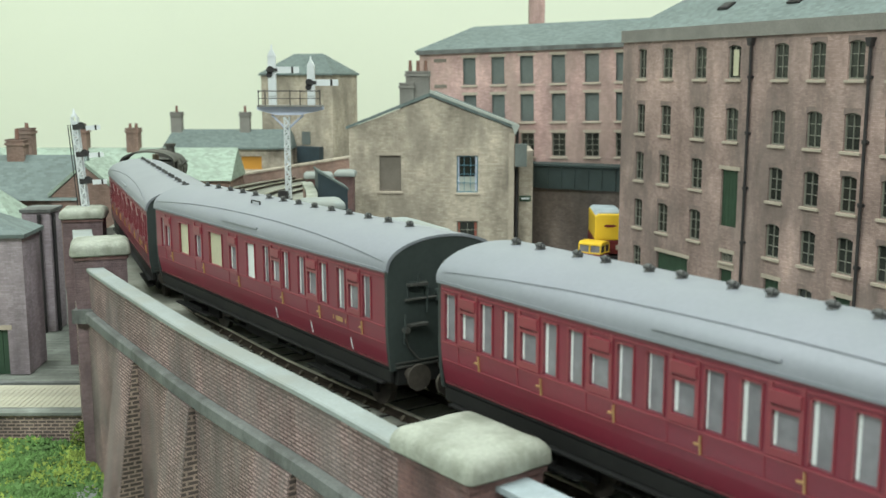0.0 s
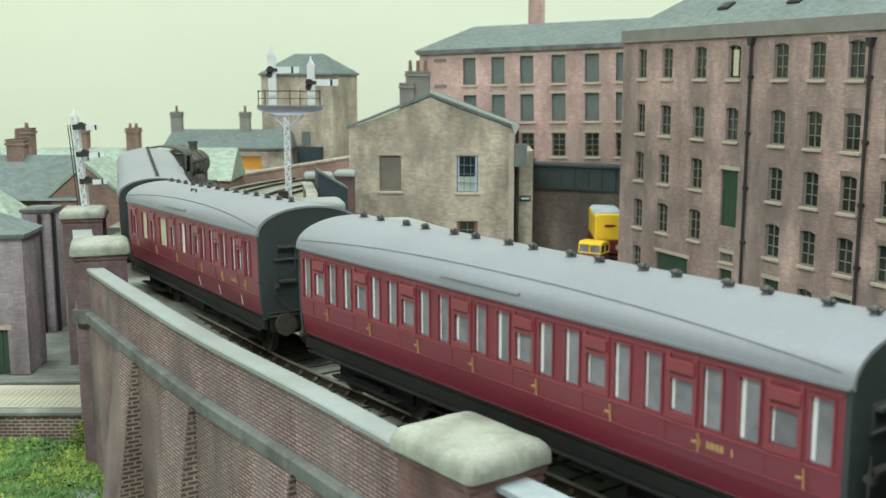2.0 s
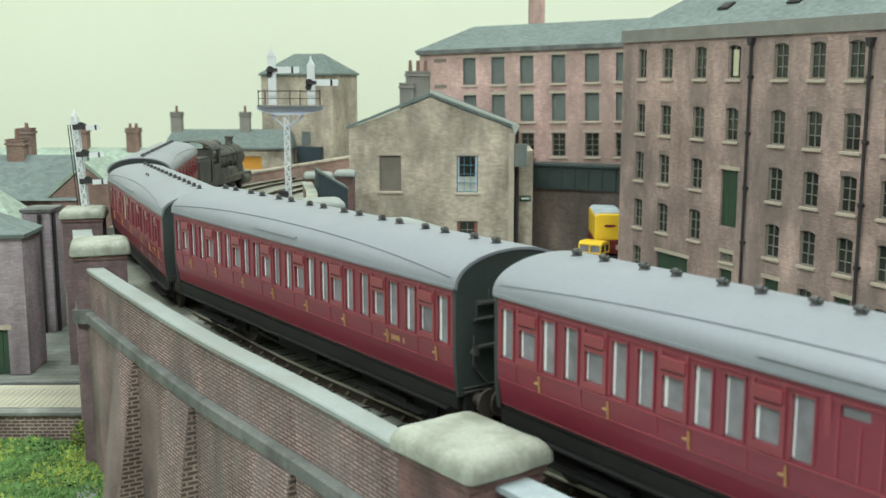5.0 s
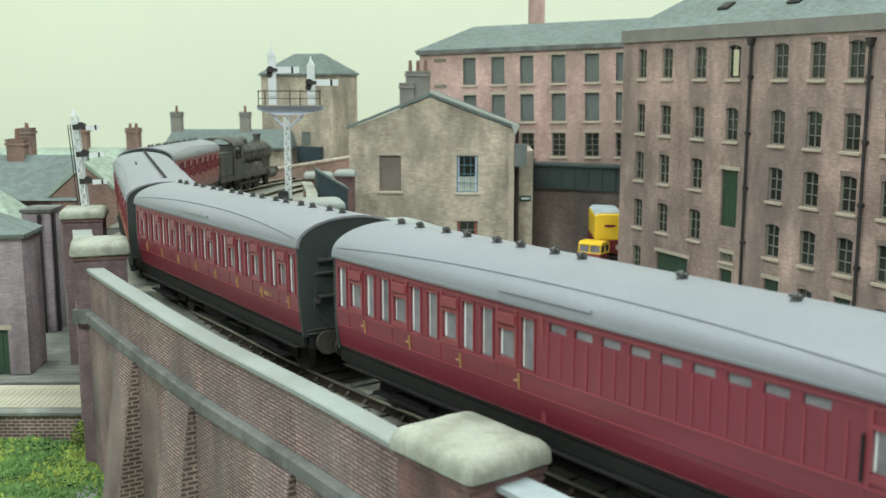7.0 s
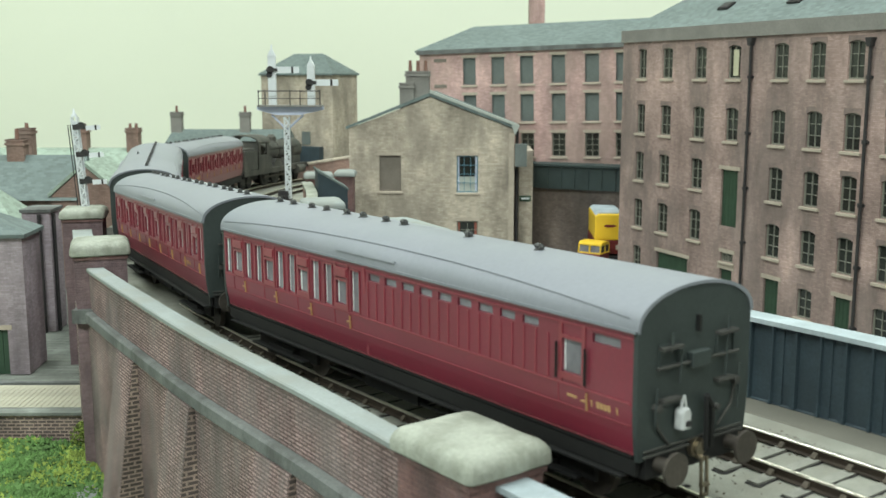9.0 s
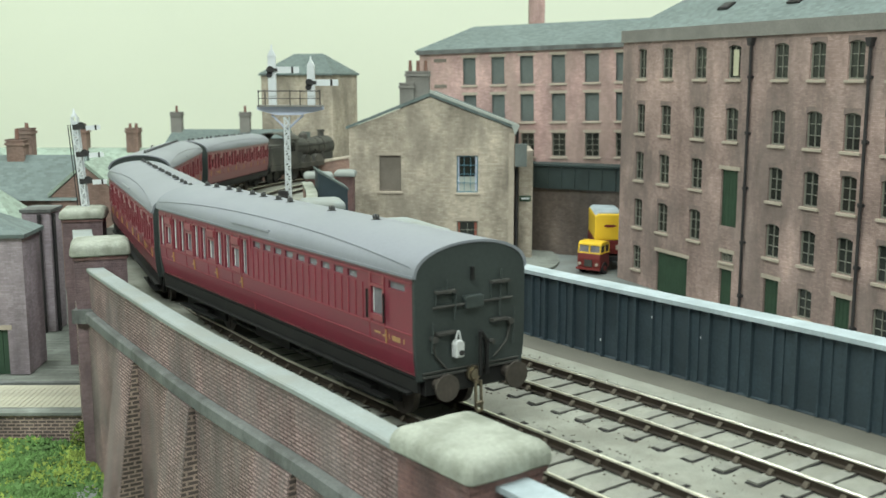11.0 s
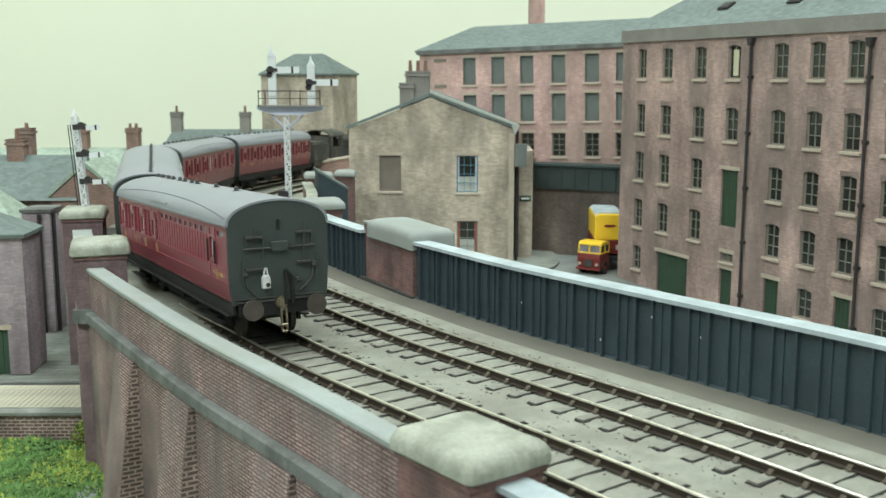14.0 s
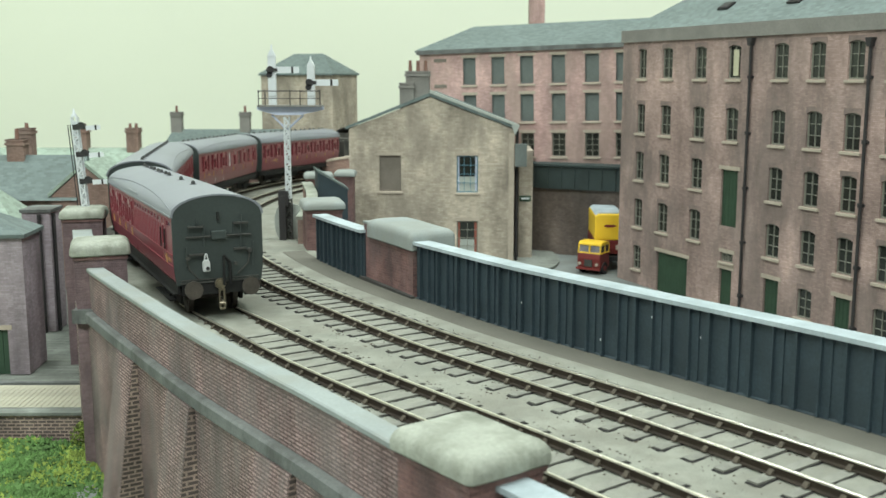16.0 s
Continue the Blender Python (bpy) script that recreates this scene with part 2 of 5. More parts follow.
# ---- mesh tools, all in millimetres ----
class G:
    def __init__(self):
        self.v, self.f, self.uv = [], [], {}

    def poly(self, pts):
        n = len(self.v)
        self.v += [tuple(p) for p in pts]
        self.f.append(tuple(range(n, n + len(pts))))
        return self

    def box(self, x0, x1, y0, y1, z0, z1):
        n = len(self.v)
        self.v += [(x, y, z) for z in (z0, z1) for y in (y0, y1) for x in (x0, x1)]
        self.f += [tuple(n + i for i in q) for q in ((0, 2, 3, 1), (4, 5, 7, 6), (0, 1, 5, 4), (2, 6, 7, 3), (0, 4, 6, 2), (1, 3, 7, 5))]
        return self

    def prism(self, prof, axis, a0, a1):
        """prof: 2D outline, extruded along axis from a0 to a1 (axis x: (y, z); y: (x, z); z: (x, y))."""
        put = {"x": lambda a, p: (a, p[0], p[1]), "y": lambda a, p: (p[0], a, p[1]), "z": lambda a, p: (p[0], p[1], a)}[axis]
        n, k = len(self.v), len(prof)
        self.v += [put(a0, p) for p in prof] + [put(a1, p) for p in prof]
        self.f += [tuple(range(n, n + k)), tuple(range(n + 2 * k - 1, n + k - 1, -1))]
        self.f += [(n + i, n + (i + 1) % k, n + k + (i + 1) % k, n + k + i) for i in range(k)]
        return self

    def cyl(self, c, r, a0, a1, axis="z", k=14, r2=None):
        r2 = r if r2 is None else r2
        put = {"x": lambda a, u, w: (a, c[0] + u, c[1] + w), "y": lambda a, u, w: (c[0] + u, a, c[1] + w), "z": lambda a, u, w: (c[0] + u, c[1] + w, a)}[axis]
        n = len(self.v)
        for a, rr in ((a0, r), (a1, r2)):
            self.v += [put(a, rr * math.cos(2 * math.pi * i / k), rr * math.sin(2 * math.pi * i / k)) for i in range(k)]
        self.f += [tuple(range(n, n + k)), tuple(range(n + 2 * k - 1, n + k - 1, -1))]
        self.f += [(n + i, n + (i + 1) % k, n + k + (i + 1) % k, n + k + i) for i in range(k)]
        return self

    def rod(self, a, b, r, k=6):
        a, b = Vector(a), Vector(b)
        d = (b - a).normalized()
        u = d.orthogonal().normalized()
        w = d.cross(u)
        n = len(self.v)
        for p in (a, b):
            self.v += [tuple(p + u * (r * math.cos(2 * math.pi * i / k)) + w * (r * math.sin(2 * math.pi * i / k))) for i in range(k)]
        self.f += [tuple(range(n, n + k)), tuple(range(n + 2 * k - 1, n + k - 1, -1))]
        self.f += [(n + i, n + (i + 1) % k, n + k + (i + 1) % k, n + k + i) for i in range(k)]
        return self

    def rows(self, rings, closed=True, caps=True, us=None, uw=None):
        """Skin over rings of equal length. us, uw: texture lengths along and round."""
        n, k = len(self.v), len(rings[0])
        for r in rings:
            self.v += [tuple(p) for p in r]
        kk = k if closed else k - 1
        for i in range(len(rings) - 1):
            for j in range(kk):
                self.f.append((n + i * k + j, n + i * k + (j + 1) % k, n + (i + 1) * k + (j + 1) % k, n + (i + 1) * k + j))
                if us:
                    self.uv[len(self.f) - 1] = ((us[i], uw[j]), (us[i], uw[j + 1]), (us[i + 1], uw[j + 1]), (us[i + 1], uw[j]))
        if caps and closed:
            self.f += [tuple(n + j for j in range(k)), tuple(n + (len(rings) - 1) * k + j for j in reversed(range(k)))]
        return self

    def wall(self, x0, x1, z0, z1, y0, y1, holes):
        """A wall along x from y0 to y1 thick, with rectangular holes (x0, x1, z0, z1) through it."""
        eps = 1e-6
        zs = sorted(z for z in {z0, z1, *(h[2] for h in holes), *(h[3] for h in holes)} if z0 - eps <= z <= z1 + eps)
        xs = sorted(x for x in {x0, x1, *(h[0] for h in holes), *(h[1] for h in holes)} if x0 - eps <= x <= x1 + eps)
        full = {}
        for i, (a, b) in enumerate(zip(xs, xs[1:])):
            for j, (c, d) in enumerate(zip(zs, zs[1:])):
                full[i, j] = not any(h[0] < (a + b) / 2 < h[1] and h[2] < (c + d) / 2 < h[3] for h in holes)
        made = {}

        def vert(i, j, k):
            if (i, j, k) not in made:
                made[i, j, k] = len(self.v)
                self.v.append((xs[i], (y0, y1)[k], zs[j]))
            return made[i, j, k]
        for (i, j), on in full.items():
            if not on:
                continue
            for k in (0, 1):
                self.f.append((vert(i, j, k), vert(i + 1, j, k), vert(i + 1, j + 1, k), vert(i, j + 1, k)))
            for (u, w), (p, q), (r, s) in (((i - 1, j), (i, j), (i, j + 1)), ((i + 1, j), (i + 1, j), (i + 1, j + 1)), ((i, j - 1), (i, j), (i + 1, j)), ((i, j + 1), (i, j + 1), (i + 1, j + 1))):
                if not full.get((u, w)):
                    self.f.append((vert(p, q, 0), vert(r, s, 0), vert(r, s, 1), vert(p, q, 1)))
        return self


def mesh_of(name, g, material, smooth=False):
    me = bpy.data.meshes.new(name)
    me.from_pydata([(x * MM, y * MM, z * MM) for x, y, z in g.v], [], g.f)
    bm = bmesh.new()
    bm.from_mesh(me)
    bm.faces.ensure_lookup_table()
    lay = bm.loops.layers.uv.new("UVMap")
    for i, f in enumerate(bm.faces):
        given = g.uv.get(i)
        if given:
            for l, (u, w) in zip(f.loops, given):
                l[lay].uv = (u * MM, w * MM)
            continue
        f.normal_update()
        n = f.normal
        if abs(n.z) > max(abs(n.x), abs(n.y)) * 1.5:
            for l in f.loops:
                l[lay].uv = l.vert.co.xy
        elif abs(n.z) > 0.25:
            ax = Vector((-n.y, n.x, 0)).normalized()
            up = n.cross(ax)
            for l in f.loops:
                l[lay].uv = (l.vert.co.dot(ax), l.vert.co.dot(up))
        elif abs(n.x) > abs(n.y):
            for l in f.loops:
                l[lay].uv = (l.vert.co.y, l.vert.co.z)
        else:
            for l in f.loops:
                l[lay].uv = (l.vert.co.x, l.vert.co.z)
    bmesh.ops.recalc_face_normals(bm, faces=bm.faces)
    bm.to_mesh(me)
    bm.free()
    me.materials.append(material)
    if smooth:
        me.shade_smooth()
        me.set_sharp_from_angle(angle=radians(35))
    return me


def part(name, g, material, parent, label="", smooth=False, bev=0.0, at=None):
    ob = new(name, mesh_of(name, g, material, smooth))
    ob.parent = parent
    if at is not None:
        ob.matrix_basis = at
    if label:
        tagged(ob, label)
    if bev:
        md = ob.modifiers.new("bevel", "BEVEL")
        md.width, md.segments, md.limit_method = bev * MM, 2, "ANGLE"
    return ob


def piece(name, me, parent, m=None):
    """A further object on a shared mesh."""
    ob = new(name, me)
    ob.parent = parent
    if m is not None:
        ob.matrix_basis = m
    return ob


def mpose(x, y, z, rx=0, ry=0, rz=0):
    return pose(x * MM, y * MM, z * MM, rx, ry, rz)


def thing(name, x, y, z, rz=0, label="", category="", group="", kind="", ry=0):
    e = new(name)
    e.empty_display_size = 0.01
    e.matrix_basis = mpose(x, y, z, 0, ry, rz)
    return tagged(e, label, category, group, kind)


def solid(name, g, material, label="", category="", group="", kind="", smooth=False, bev=0.0):
    ob = part(name, g, material, None, "", smooth, bev)
    return tagged(ob, label, category, group, kind)


# ---- the line: centre of the near track, in mm ----
LINE = [(300, -150), (250, -80), (200, -3), (150, 72), (100, 146), (50, 217), (20, 257), (0, 283), (-22, 312), (-43, 340), (-68, 378), (-93, 417),
        (-125, 475), (-160, 555), (-185, 642), (-200, 740), (-203, 845), (-196, 945), (-178, 1042), (-147, 1137), (-100, 1232), (-38, 1325), (30, 1405), (110, 1465)]


def smooth_line(P):
    P = np.array(P, float)
    out = []
    for i in range(1, len(P) - 2):
        a, b, c, d = P[i - 1:i + 3]
        for u in np.linspace(0, 1, 20, endpoint=False):
            out.append(.5 * ((2 * b) + (c - a) * u + (2 * a - 5 * b + 4 * c - d) * u * u + (-a + 3 * b - 3 * c + d) * u ** 3))
    out = np.array(out)
    s = np.r_[0, np.cumsum(np.linalg.norm(np.diff(out, axis=0), axis=1))]
    S = np.arange(0, s[-1], 4.)
    Q = np.stack([np.interp(S, s, out[:, k]) for k in (0, 1)], 1)
    for _ in range(60):
        Q[1:-1] = (Q[:-2] + 2 * Q[1:-1] + Q[2:]) / 4
    return np.r_[0, np.cumsum(np.linalg.norm(np.diff(Q, axis=0), axis=1))], Q


S_, Q_ = smooth_line(LINE)
S_END = float(S_[-1])


def on_line(s, lat=0.0, z=0.0):
    """A place beside the line: s along, lat to the right of travel, z over the rails."""
    def p(u):
        return np.array([np.interp(u, S_, Q_[:, 0]), np.interp(u, S_, Q_[:, 1])])
    c, t = p(s), p(min(s + 3, S_END)) - p(max(s - 3, 0))
    t /= np.linalg.norm(t)
    # the near line sags and eases over a little where it passes the dark pier
    ease = min(max((c[1] - 385) / 75, 0), 1) * min(max((700 - c[1]) / 150, 0), 1) * min(max((32 - abs(lat)) / 12, 0), 1)
    x, y = c + (lat + 3.5 * ease) * np.array([t[1], -t[0]])
    fall = 5 * min(max((c[1] - 400) / 400, 0), 1) + 10 * min(max((c[1] - 700) / 450, 0), 1)
    return Vector((x, y, z - fall - 4.2 * ease + 1.0 * min(max((520 - s) / 150, 0), 1)))


def heading(s):
    a, b = on_line(max(s - 3, 0)), on_line(min(s + 3, S_END))
    return math.degrees(math.atan2(-(b.x - a.x), b.y - a.y))


def beside(s, lat, z):
    """A place on the brick parapet's own slightly uneven line, at a true height."""
    p = on_line(s, lat + float(np.interp(s, (400, 425, 450, 480, 520, 590, 630, 668, 700), (-4.2, -2.6, -1.2, -0.3, 0.1, 0.9, 0.0, -2.0, -3.2))))
    return Vector((p.x, p.y, z))


def wall_sweep(prof, s0, s1, step=6.0):
    n = max(2, int((s1 - s0) / step) + 1)
    ss = [s0 + (s1 - s0) * i / (n - 1) for i in range(n)]
    w = [0.0]
    for a, b in zip(prof, prof[1:] + prof[:1]):
        w.append(w[-1] + math.hypot(a[0] - b[0], a[1] - b[1]))
    return G().rows([[beside(s, l, z) for l, z in prof] for s in ss], us=ss, uw=w)


def sweep(prof, s0, s1, step=6.0, lat=0.0):
    """A closed outline (lateral, z) carried along the line."""
    n = max(2, int((s1 - s0) / step) + 1)
    ss = [s0 + (s1 - s0) * i / (n - 1) for i in range(n)]
    w = [0.0]
    for a, b in zip(prof, prof[1:] + prof[:1]):
        w.append(w[-1] + math.hypot(a[0] - b[0], a[1] - b[1]))
    return G().rows([[on_line(s, lat + l, z) for l, z in prof] for s in ss], us=ss, uw=w)


# ---- room and baseboard ----
STREET, LOW = -66.0, -80.0
solid("floor", G().box(-2600, 2600, -2600, 2600, -1000, -980), M_ROOM, "grey painted room floor", "floor", kind="structure")
solid("ceiling", G().box(-2600, 2600, -2600, 2600, 1600, 1640), M_ROOM, "white room ceiling", "ceiling", kind="structure")
for nm, b in (("wall_south", (-2600, 2600, -2640, -2600)), ("wall_north", (-2600, 2600, 2600, 2640)), ("wall_west", (-2640, -2600, -2600, 2600)), ("wall_east", (2600, 2640, -2600, 2600))):
    solid(nm, G().box(*b, -980, 1600), M_ROOM, "plain off-white room wall", "wall", kind="structure")
solid("backdrop", G().box(-1900, 1900, 1560, 1580, -100, 900), M_BACK, "plain cream painted backdrop board", "backdrop", kind="structure")
# added board out of view, there to brighten reflections in the coach sides
solid("reflector_board", G().box(-1040, -1020, 250, 1559, -100, 900), M_BACK, "unseen cream board added as a reflector for the coach sides", "backdrop", kind="structure")
solid("ground", G().box(-1900, 1900, -900, 1560, -100, LOW), M_ROAD, "grey baseboard ground below the viaduct", "ground", kind="structure")
solid("road", G().prism([(-900, 1558), (1500, 1558), (1500, 200), (240, 200), (120, 330), (40, 445), (-20, 560), (-90, 700), (-120, 800), (-120, 900), (-60, 1060), (0, 1150), (-30, 1300), (-900, 1300)], "z", LOW, STREET), M_ROAD,
      "pale grey street surface beside the mills", "road", kind="structure")
solid("pavement", G().prism([(-1200, 474), (-165, 486), (-176, 520), (-200, 600), (-230, 760), (-240, 1000), (-1200, 1296)], "z", LOW, STREET - 0.4), M_PAVE,
      "grey paved yard behind a low brick wall", "pavement", kind="structure")
rw = thing("retaining_wall", 0, 0, 0, label="low brick retaining wall with stone edge", category="wall", kind="structure")
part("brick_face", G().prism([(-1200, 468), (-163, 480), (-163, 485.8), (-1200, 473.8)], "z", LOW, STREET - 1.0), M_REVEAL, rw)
part("coping", G().prism([(-1200, 466.5), (-162, 478.5), (-162, 487), (-1200, 475)], "z", STREET - 1.0, STREET + 0.4), M_PAVE, rw)
bs = thing("boarded_slope", 0, 0, 0, label="weathered beige boarded strip above the retaining wall", category="boarding", kind="structure")
plank = mesh_of("plank", G().prism([(487.3, STREET - 0.35), (521.5, STREET - 0.35), (521.5, STREET + 1.2), (487.3, STREET + 0.5)], "x", -1.25, 1.25), M_PLANK)
for i in range(44):
    piece("plank", plank, bs, mpose(-176 - 2.75 * i, 0.04 * -2.75 * i * 0.3, 0))
solid("kerb", G().prism([(-1200, 523), (-178, 523), (-179, 525.5), (-1200, 525.5)], "z", STREET, STREET + 2.0), M_BAND, "dark stone kerb line across the yard", "kerb", kind="structure")

# ---- the viaduct: deck, tracks, parapets ----
deck = thing("railway_deck", 0, 0, 0, label="ballasted railway deck on a curved viaduct", category="railway deck", kind="structure")
part("ballast", sweep([(-31, -3.2), (-31, -30), (92, -30), (92, -3.2)], 0, S_END), M_DECK, deck)
# strip of dark ballast whose colour carries the shade behind the parapet
part("shaded_edge", sweep([(-31, -2.7), (-31, -3.4), (-13.5, -3.4), (-15, -2.8)], 330, 900), M_EDGESHADE, deck, "dark ballast edge with the shade of the parapet painted in")
part("cess", sweep([(74, -2.9), (73, -3.4), (86, -3.4), (86, -2.9)], 200, 760), M_CESS, deck)


def track(lat, label):
    t = thing("railway_track", 0, 0, 0, label=label, category="railway track", group="running lines", kind="structure")
    for side in (-9.1, 9.1):
        c = lat + side
        part("rail", sweep([(c - 1.1, -2.6), (c + 1.1, -2.6), (c + 0.25, -2.2), (c + 0.25, -0.75), (c + 0.55, -0.55), (c - 0.55, -0.55), (c - 0.25, -0.75), (c - 0.25, -2.2)], 0, S_END - 5, 5), M_RAIL, t)
        part("rail_head", sweep([(c - 0.42, -0.55), (c + 0.42, -0.55), (c + 0.40, -0.1), (c + 0.3, 0.0), (c - 0.3, 0.0), (c - 0.40, -0.1)], 0, S_END - 5, 5), M_HEAD, t, "bright worn rail head")
    g = G().box(-17, 17, -1.6, 1.6, -4.6, -2.75)
    sl = mesh_of("sleeper", g, M_SLEEPER)
    ch = G()
    for c in (-9.1, 9.1):
        for d in (-1, 1):
            ch.prism([(c + d * 0.5, -2.5), (c + d * 1.9, -2.5), (c + d * 1.9, -2.2), (c + d * 1.1, -1.4), (c + d * 0.5, -1.1)], "y", -0.7, 0.7)
    chm = mesh_of("chair", ch, M_CHAIR)
    # ragged dark sheets that paint the shade along each sleeper's edge and end
    shades = []
    grng = random.Random(21)
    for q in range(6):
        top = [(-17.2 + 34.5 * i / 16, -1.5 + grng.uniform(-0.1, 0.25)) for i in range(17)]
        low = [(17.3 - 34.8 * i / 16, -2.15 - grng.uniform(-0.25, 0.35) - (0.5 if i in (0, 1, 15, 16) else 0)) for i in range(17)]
        shades.append(mesh_of("sleeper_shade", G().prism(top + low + [(-18.2 - grng.uniform(0, .5), -1.6), (-18.0, 1.2 + grng.uniform(0, .6)), (-16.9, 1.5)], "z", -3.4, -3.05), M_SLSHADE))
    rng = random.Random(5 + int(lat))
    s = 330.0
    n = 0
    while s < 1000 and n < 75:
        p = on_line(s, lat)
        z = rng.uniform(-0.25, 0.15)
        m = mpose(p.x, p.y, p.z + z, 0, 0, heading(s) + rng.uniform(-1.2, 1.2))
        o = piece("sleeper", sl, t, m)
        piece("chair", chm, o, mpose(0, 0, -z)), piece("sleeper_shade", rng.choice(shades), o, mpose(0, 0, -z))
        s += 9.7 if s < 700 else 14
        n += 1
    return t


track(0, "curved bullhead track with weathered sleepers nearest the brick parapet")
track(47.3, "curved bullhead track with weathered sleepers beside the girder parapet")

rng = random.Random(3)
g = G()
for i in range(900):
    s, l = rng.uniform(330, 760), rng.choice((rng.uniform(12, 36), rng.uniform(12, 36), rng.uniform(58, 84), rng.uniform(-28, -12), rng.uniform(-8, 8), rng.uniform(39, 55)))
    p = on_line(s, l, -3.1)
    r = rng.uniform(0.1, 0.3) if rng.random() < 0.92 else rng.uniform(0.3, 0.6)
    a = rng.uniform(0, 3)
    k = [(p.x + r * math.cos(a + q * 1.57) * rng.uniform(0.5, 1.8), p.y + r * math.sin(a + q * 1.57) * rng.uniform(0.5, 1.3), p.z - 0.1) for q in range(4)]
    n = len(g.v)
    g.v += k + [(p.x, p.y, p.z + r * 0.6)]
    g.f += [(n + q, n + (q + 1) % 4, n + 4) for q in range(4)]
dark = G()
for i in range(1500):
    near = rng.random() < 0.6
    s = rng.uniform(335, 700) if not near else rng.gauss(rng.choice((372, 400, 412, 455, 470, 520, 545)), 7)
    l = rng.choice((0, 47.3)) + rng.choice((-1, 1)) * rng.choice((rng.uniform(9.9, 12.5), rng.uniform(6.2, 8.2), rng.uniform(16, 20.5)))
    p = on_line(s, l, -3.15)
    r, a = rng.uniform(0.15, 0.5), rng.uniform(0, 3)
    n = len(dark.v)
    dark.v += [(p.x + r * math.cos(a + q * 1.57) * rng.uniform(0.6, 1.8), p.y + r * math.sin(a + q * 1.57) * rng.uniform(0.5, 1.3), p.z - 0.1) for q in range(4)] + [(p.x, p.y, p.z + r * 0.7)]
    dark.f += [(n + q, n + (q + 1) % 4, n + 4) for q in range(4)]
solid("rail_side_crumbs", dark, M_CHAIR, "dark brown clumps of ballast along the rails", "ballast", kind="stuff")
solid("ballast_crumbs", g, M_SLEEPER, "loose dark ballast crumbs lying on the deck", "ballast", kind="stuff")

SA, SB = 398.0, 668.0   # the brick parapet's ends
via = thing("viaduct_wall", 0, 0, 0, label="curved red-brown brick viaduct wall with stone coping and buttresses", category="viaduct wall", kind="structure")
part("parapet", wall_sweep([(-33, -20), (-33, 9.4), (-38.6, 9.4), (-38.6, -8)], SA, SB), M_VIAD, via)
part("wall_face", wall_sweep([(-33, LOW), (-33, -10), (-40, -10), (-40, LOW)], 250, 690), M_VIAD, via)
part("string_course", wall_sweep([(-33, -12.0), (-33, -7.6), (-40.8, -7.6), (-41.6, -8.3), (-41.6, -12.0)], SA - 10, SB + 4), M_BAND, via, "grey stone band")
part("coping", wall_sweep([(-32.2, 9.4), (-32.2, 10.7), (-32.6, 11.1), (-39.0, 11.1), (-39.5, 10.7), (-39.5, 9.4)], SA, SB), M_COPE, via, "pale grey stone coping")
for s0 in (390, 453, 522, 584):
    st = (s0, s0 + 7, s0 + 14, s0 + 21)
    bt = part("buttress", G().rows([[beside(s, -38, LOW), beside(s, -38, -12.4), beside(s, -42, -12.4), beside(s, -51.5, LOW)] for s in st], us=list(st), uw=[0, 66, 70, 138, 156]), M_VIAD, via)
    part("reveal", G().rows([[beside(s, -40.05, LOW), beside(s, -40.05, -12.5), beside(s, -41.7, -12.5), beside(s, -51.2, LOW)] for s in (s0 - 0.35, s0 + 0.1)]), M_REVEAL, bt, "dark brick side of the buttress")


def cap_profile(w, d, h, soft=0.62):
    """A weathered stone cap: a slab with a worn bullnose edge all round and a slight crown."""
    r = h * soft
    steps = [(0.5, 0.0), (0.0, 0.5), (0.0, h - r)]
    steps += [(r * (1 - math.cos(radians(a))), h - r + r * math.sin(radians(a))) for a in (20, 40, 60, 78)]
    steps += [(r * 1.1, h), (r * 1.9, h + 0.35), (min(w, d) * 0.42, h + 0.5)]
    rings = []
    for inset, z in steps:
        x, y = w / 2 - inset, d / 2 - inset
        c = min(1.6, x * 0.6, y * 0.6)
        ring = []
        for sx, sy, a0 in ((1, -1, -90), (1, 1, 0), (-1, 1, 90), (-1, -1, 180)):
            for a in (0, 30, 60, 90):
                u = radians(a0 + a)
                ring.append((sx * (x - c) + c * math.cos(u), sy * (y - c) + c * math.sin(u), z))
            nx, ny = {(1, -1): (1, 0), (1, 1): (0, 1), (-1, 1): (-1, 0), (-1, -1): (0, -1)}[sx, sy]
            for f in (0.25, 0.5, 0.75):
                ring.append((x if nx > 0 else (-x if nx < 0 else (x - c) * (1 - 2 * f) * (1 if ny > 0 else -1)), y if ny > 0 else (-y if ny < 0 else (y - c) * (1 - 2 * f) * (-1 if nx > 0 else 1)), z))
        rings.append([(px + 0.22 * noise.noise(Vector((px * .5, py * .5, pz * .6 + w))), py + 0.22 * noise.noise(Vector((py * .5, pz * .7, px * .5))), pz + 0.3 * noise.noise(Vector((px * .22, py * .22, 3.3 + d)))) for px, py, pz in ring])
    return G().rows(rings)


def pilaster(x, y, rz, w, d, base, top, cap_h, label, brick=M_VIAD2, over=3.5, stone=None, soft=0.62):
    t = thing("parapet_pier", x, y, 0, rz, label, "parapet pier", "parapet piers", "structure")
    part("shaft", G().box(-w / 2, w / 2, -d / 2, d / 2, base, top), brick, t)
    part("neck_course", G().box(-w / 2 - 0.6, w / 2 + 0.6, -d / 2 - 0.6, d / 2 + 0.6, top - 1.6, top - 0.2), M_VIAD2, t)
    part("cap", cap_profile(w + over, d + over, cap_h, soft), stone or M_CAP, t, "weathered rounded stone cap", smooth=True, at=mpose(0, 0, top))
    return t


